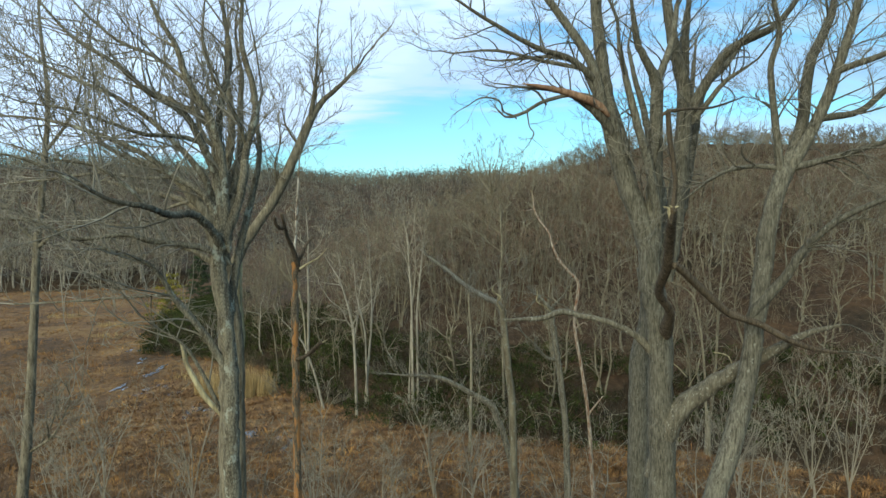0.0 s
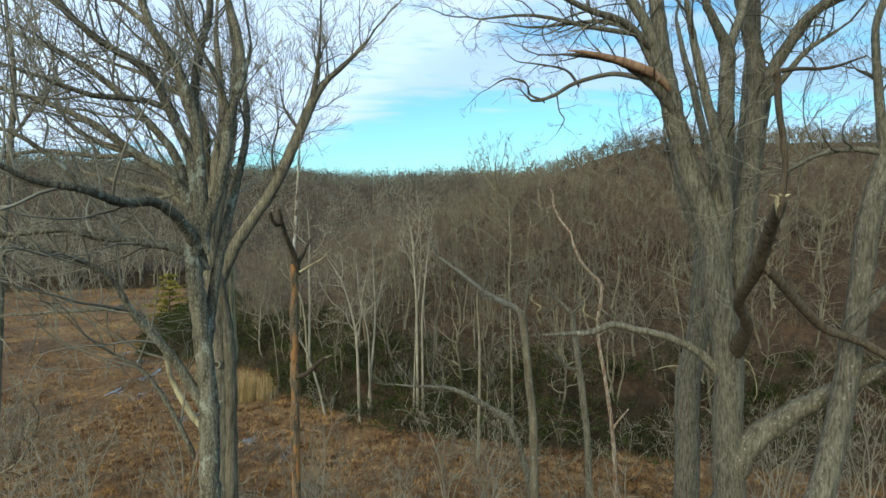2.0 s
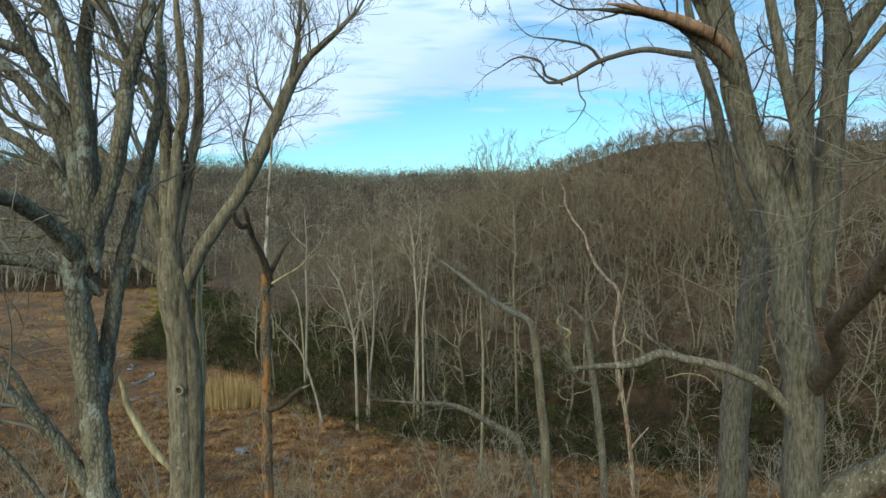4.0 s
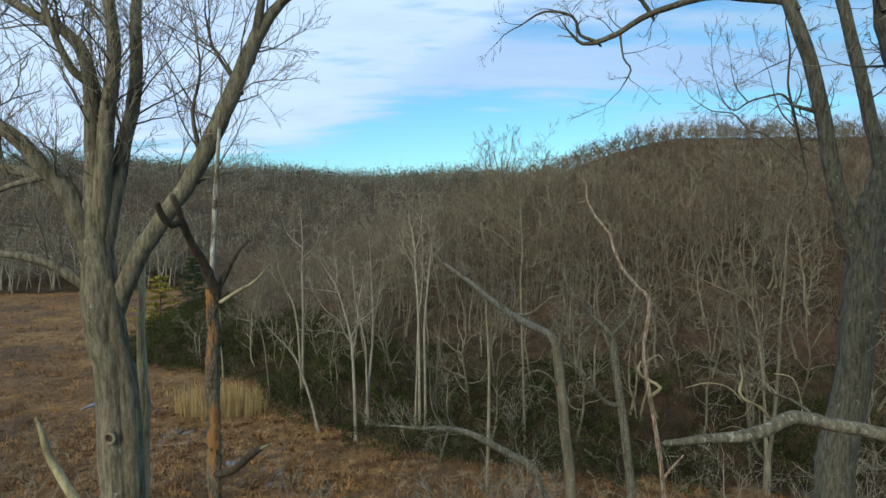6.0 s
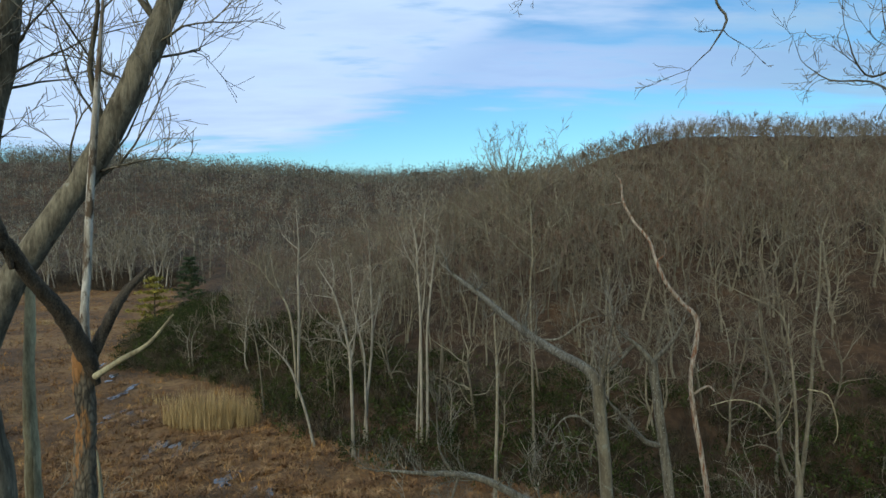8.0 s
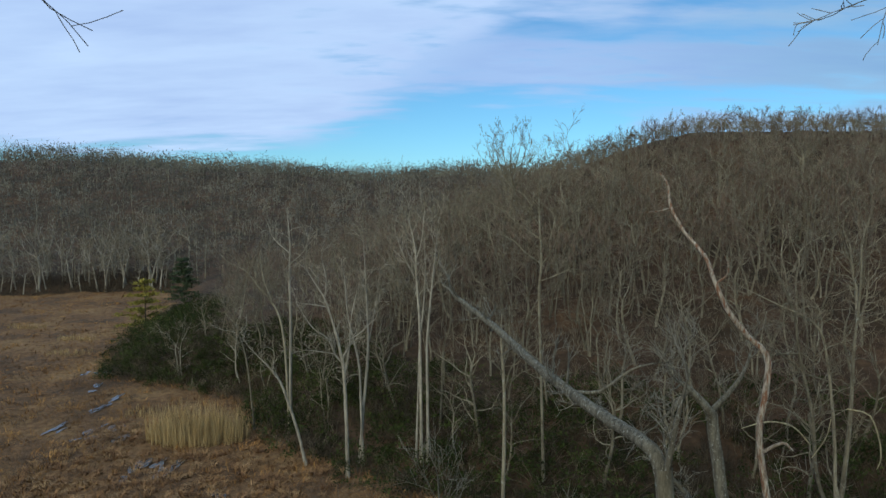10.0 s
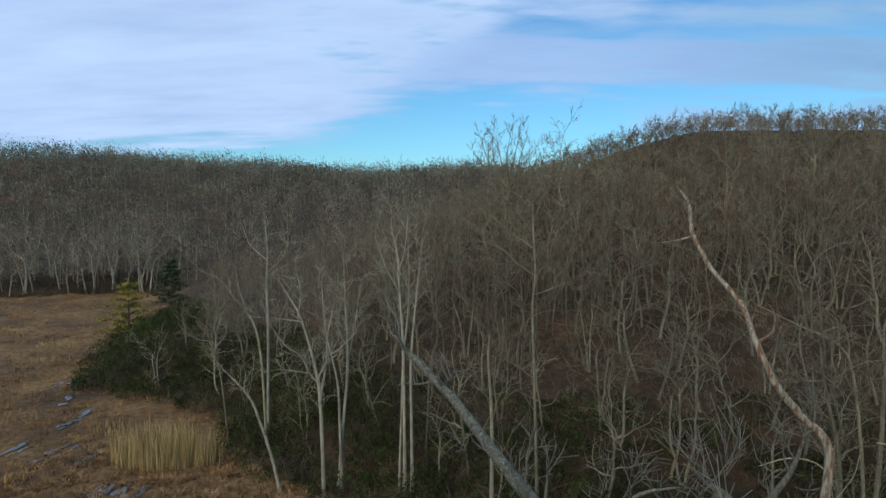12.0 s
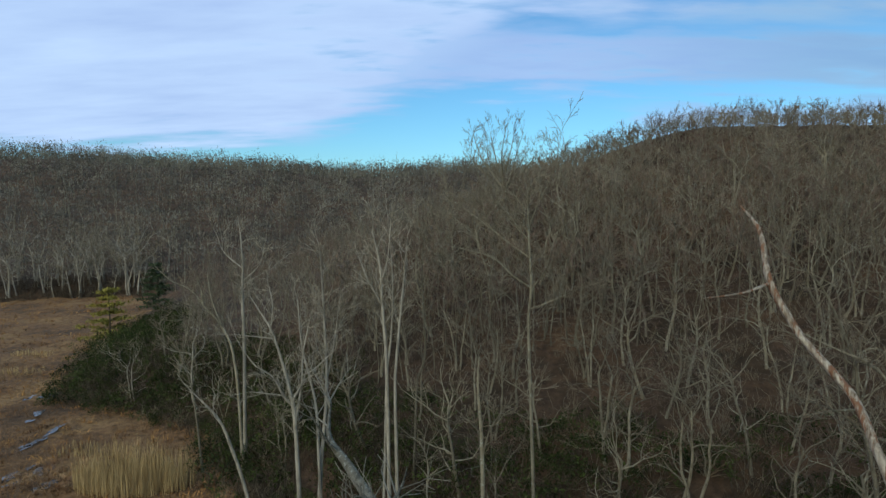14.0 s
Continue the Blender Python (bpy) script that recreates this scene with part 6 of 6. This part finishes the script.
def shrub(seed, w, h, leaves, size, mat):
    """An evergreen bush: stems and many small leaf blades in uneven clumps."""
    rng = np.random.RandomState(seed)
    st = Wood()
    v, f = [], []
    for c in range(26):
        a, r = rng.uniform(0, 6.28), rng.uniform(0.1, 1.0) ** 0.6
        z = h * (0.25 + 0.75 * rng.uniform(0, 1) * math.sqrt(max(0.05, 1 - 0.85 * r * r)))
        cen = np.array((math.cos(a) * r * w, math.sin(a) * r * w, z))
        st.add([np.array((cen[0] * 0.1, cen[1] * 0.1, -0.3)), cen * np.array((0.55, 0.55, 0.5)), cen], [0.03, 0.022, 0.008], 3)
        rad = rng.uniform(0.3, 0.6) * w * 0.5
        for _ in range(leaves):
            p = cen + rng.normal(0, 0.5, 3) * rad * np.array((1, 1, 0.7))
            u, t = tree_dir(rng.normal(0, 1, 3)), tree_dir(rng.normal(0, 1, 3) + np.array((0, 0, 0.6)))
            t = tree_dir(t - u * t.dot(u))
            s = size * rng.uniform(0.7, 1.4)
            k = len(v)
            v += [p - u * s * 0.4, p + t * s * 0.9, p + u * s * 0.4, p - t * s * 0.9]
            f.append((k, k + 1, k + 2, k + 3))
    return st, (np.array(v), np.array(f))


def shrub_thing(seed, w, h, leaves, size, mat, name, label, group):
    st, (v, f) = shrub(seed, w, h, leaves, size, mat)
    root = new(name)
    tagged(root, label, "shrub", group)
    part("trunk", st.mesh("trunk", BRUSH), root)
    tagged(part("foliage", sheet("foliage", v, f, mat, False), root), kind="stuff")
    return root


LAURELS = [shrub_thing(70 + i, 2.0 + 0.3 * i, 1.7 + 0.35 * i, 26, 0.11, LAUREL, "evergreen_shrub", "dark green evergreen shrub at the wood's edge", "evergreen shrubs") for i in range(4)]
spots2 = []
for _ in range(4000):
    x, y = rng.uniform(-52, 45), rng.uniform(50, 125)
    d = float(off_marsh(x, y))
    dense = 1.0 if x < 14 and d < 11 else (0.45 if d < 14 else 0.10)
    if 0.6 < d < 40 and rng.uniform(0, 1) < dense and all((x - a) ** 2 + (y - b) ** 2 > 3.0 for a, b in spots2):
        spots2.append((x, y))
spots2.sort(key=lambda s: off_marsh(*s))
for i, ob in enumerate(LAURELS):
    ob.matrix_basis = stand(*spots2[i])
for i, (x, y) in enumerate(spots2[4:225]):
    copy_thing(LAURELS[i % 4], stand(x, y, rng.uniform(0, 6.28), rng.uniform(0.75, 1.25)))


def conifer(name, x, y, h, w, mat, seed, label, tiers=9, ragged=0.5):
    """Tiers of level boughs with needle tufts towards their ends."""
    rng = np.random.RandomState(seed)
    root = new(name)
    tagged(root, label, "conifer", "conifers")
    tr, br = Wood(), Wood()
    tr.add([(0, 0, -0.5), (0.12, 0, h * 0.5), (-0.05, 0.05, h)], [h * 0.018, h * 0.011, 0.02], 7)
    v, f = [], []
    for tier in range(tiers):
        s = 0.14 + 0.84 * tier / tiers
        for b in range(5):
            a = tier * 1.3 + b * 1.257 + rng.uniform(-0.5, 0.5)
            ln = w * (1.0 - s) ** 0.7 * rng.uniform(1 - ragged, 1.15)
            p = np.array((0, 0, h * (s + rng.uniform(-0.02, 0.02))))
            q = p + np.array((math.cos(a) * ln, math.sin(a) * ln, ln * rng.uniform(-0.12, 0.18)))
            br.add([p, (p + q) / 2 + np.array((0, 0, -0.06)), q], [0.035, 0.022, 0.008], 4)
            for _ in range(85):
                g = rng.uniform(0.30, 1.04)
                c = p + (q - p) * g + rng.normal(0, 1, 3) * np.array((0.32, 0.32, 0.13)) * (0.6 + g * 0.6)
                u = tree_dir(rng.normal(0, 0.5, 3) + tree_dir(q - p) * 0.6 + np.array((0, 0, 0.5)))
                t = tree_dir(np.cross(u, rng.normal(0, 1, 3)))
                k, sz = len(v), rng.uniform(0.18, 0.34)
                v += [c - u * sz, c + t * sz * 0.35, c + u * sz, c - t * sz * 0.35]
                f.append((k, k + 1, k + 2, k + 3))
    part("trunk", tr.mesh("trunk", BARK_DARK), root)
    tagged(part("bough", br.mesh("bough", BARK_DARK), root), kind="stuff")
    tagged(part("foliage", sheet("foliage", np.array(v), np.array(f), mat, False), root), kind="stuff")
    root.matrix_basis = stand(x, y)


conifer("pine_tree", -53.0, 118.0, 10.0, 4.8, PINE, 81, "yellow-green young pine with ragged tiers at the marsh edge", 7, 0.6)
conifer("spruce_tree", -55.9, 140.0, 10.5, 3.8, SPRUCE, 82, "dark green conifer among bare trees", 9, 0.4)

# ---- the marsh's far edge ----
rng = np.random.RandomState(31)
edge_line = [(-74, 170), (-84, 169), (-93, 167), (-105, 161), (-122, 158), (-140, 156)]
n_far = 0
EDGE_TREES = [tree_thing("forest_tree", forest_tree(170 + i, 13.0, 0.25, 1 + i % 2, 0.5, 0.24, 7, 0.0, 3, 0.15, 0.03), stand(-76 - 9 * i, 171), "pale bare tree along the marsh's far edge", "forest trees", BARK_PALE) for i in range(3)]
for (ax, ay), (bx, by) in zip(edge_line, edge_line[1:]):
    for k in range(13):
        f = (k + rng.uniform(0, 1)) / 13
        copy_thing(EDGE_TREES[n_far % 3], stand(ax + (bx - ax) * f, ay + (by - ay) * f + rng.uniform(0, 16), rng.uniform(0, 6.28), rng.uniform(0.6, 1.25)))
        n_far += 1
low = []
for (ax, ay), (bx, by) in zip(edge_line, edge_line[1:]):
    for k in range(60):
        f = rng.uniform(0, 1)
        x, y = ax + (bx - ax) * f, ay + (by - ay) * f + rng.uniform(-1, 9)
        low.append((x, y, float(height(x, y)), rng.uniform(0.8, 1.8)))
brush("far_edge_undergrowth", low, BARK_DARK, 32, 9, 1.8, "dark undergrowth along the marsh's far edge", 0.03)

# saplings that stand below the camera's line, their tops just in view
SAPLINGS = [(-4.2, 24.0, 12.2, 1), (0.6, 25.0, 12.6, 2), (-9.5, 23.0, 11.8, 1), (10.5, 24.5, 13.4, 2), (-14.5, 24.0, 12.5, 1), (13.5, 27.0, 13.6, 2), (-1.6, 28.0, 9.8, 1),
            (-18.0, 31.0, 9.6, 2), (-12.0, 33.0, 8.2, 1), (-7.0, 31.0, 9.4, 2), (-3.0, 34.0, 7.6, 1), (1.8, 33.0, 8.6, 2), (8.5, 33.0, 9.6, 1), (13.0, 35.0, 9.0, 2), (17.0, 33.0, 11.0, 1),
            (20.0, 38.0, 9.0, 2), (-15.5, 38.0, 6.2, 1), (-8.5, 38.0, 5.6, 2), (5.0, 38.0, 6.6, 1), (3.4, 41.0, 6.0, 2), (11.0, 41.0, 7.4, 1), (16.0, 43.0, 8.0, 2)]
for i, (x, y, top, stems) in enumerate(SAPLINGS):
    foot = float(height(x, y))
    ob = tree_thing("sapling", forest_tree(140 + i, (top - foot) / 1.12, 0.055, stems, 0.30, 0.34, 6, 0.0, 3, 0.15, 0.008), stand(x, y), "thin bare grey sapling", "saplings", PALE_TWIG, PALE_TWIG)
    tagged(ob, category="sapling")

# a pale little tree on the bushy point
tree_thing("shore_tree", forest_tree(160, 7.0, 0.12, 2, 0.3, 0.3, 8, 0.0, 4, 0.2, 0.012), stand(-33.2, 87.0), "small pale bare tree among the shore's bushes", "shore trees", BARK_PALE, TWIG_FOREST)
tree_thing("shore_tree", forest_tree(161, 10.0, 0.12, 1, 0.4, 0.28, 8, -0.12, 4, 0.2, 0.012), stand(-24.5, 83.0), "pale bare tree on the wooded shore", "shore trees", BARK_PALE, TWIG_FOREST)

# bushy saplings on the bank below the camera
def bank_sapling(x, y, top, wide, seed):
    tree = hero("sapling", x, y, "bushy grey leafless sapling on the bank", "sapling", "saplings", PALE_TWIG, PALE_TWIG, PALE_TWIG)
    rng = np.random.RandomState(seed)
    fork = top - 4.2
    limb(tree, "trunk", (x, y, fork - 2.0, 0.045), (x + rng.normal(0, 0.1), y, fork - 0.8, 0.04), (x, y, fork, 0.034))
    for k in range(6):
        a, out = rng.uniform(0, 6.28), wide * rng.uniform(0.35, 1.0)
        zt = top - rng.uniform(0.3, 2.2)
        limb(tree, "limb", (x, y, fork - 0.6 * rng.uniform(0, 1), 0.024), (x + 0.35 * out * math.cos(a), y + 0.35 * out * math.sin(a), fork + 0.45 * (zt - fork), 0.017),
             (x + 0.8 * out * math.cos(a + 0.3), y + 0.8 * out * math.sin(a + 0.3), fork + 0.8 * (zt - fork), 0.011), (x + out * math.cos(a + 0.4), y + out * math.sin(a + 0.4), zt, 0.006))
    twigs(tree, seed, 1.0, 1.1, 2, 4, 0.3, thin=0.0045, slender=True, thick=0.010)


for i, place in enumerate(((-4.1, 20.0, 14.3, 1.6), (-0.1, 22.0, 14.4, 1.5), (-9.9, 16.0, 14.4, 1.2), (-1.4, 18.0, 13.0, 1.2), (13.2, 21.0, 15.0, 2.0), (15.2, 22.0, 14.3, 1.8), (10.5, 18.0, 14.3, 1.2), (-8.1, 17.0, 13.4, 1.2), (-13.4, 24.0, 13.1, 1.8), (-4.1, 25.0, 11.2, 1.6), (1.5, 26.0, 12.3, 1.6), (12.1, 24.0, 12.9, 1.5), (-10.7, 26.0, 12.3, 1.6), (-15.2, 22.0, 14.6, 1.6), (-5.7, 19.0, 12.8, 1.2), (5.1, 24.0, 11.5, 1.4))):
    bank_sapling(*place, 300 + i)
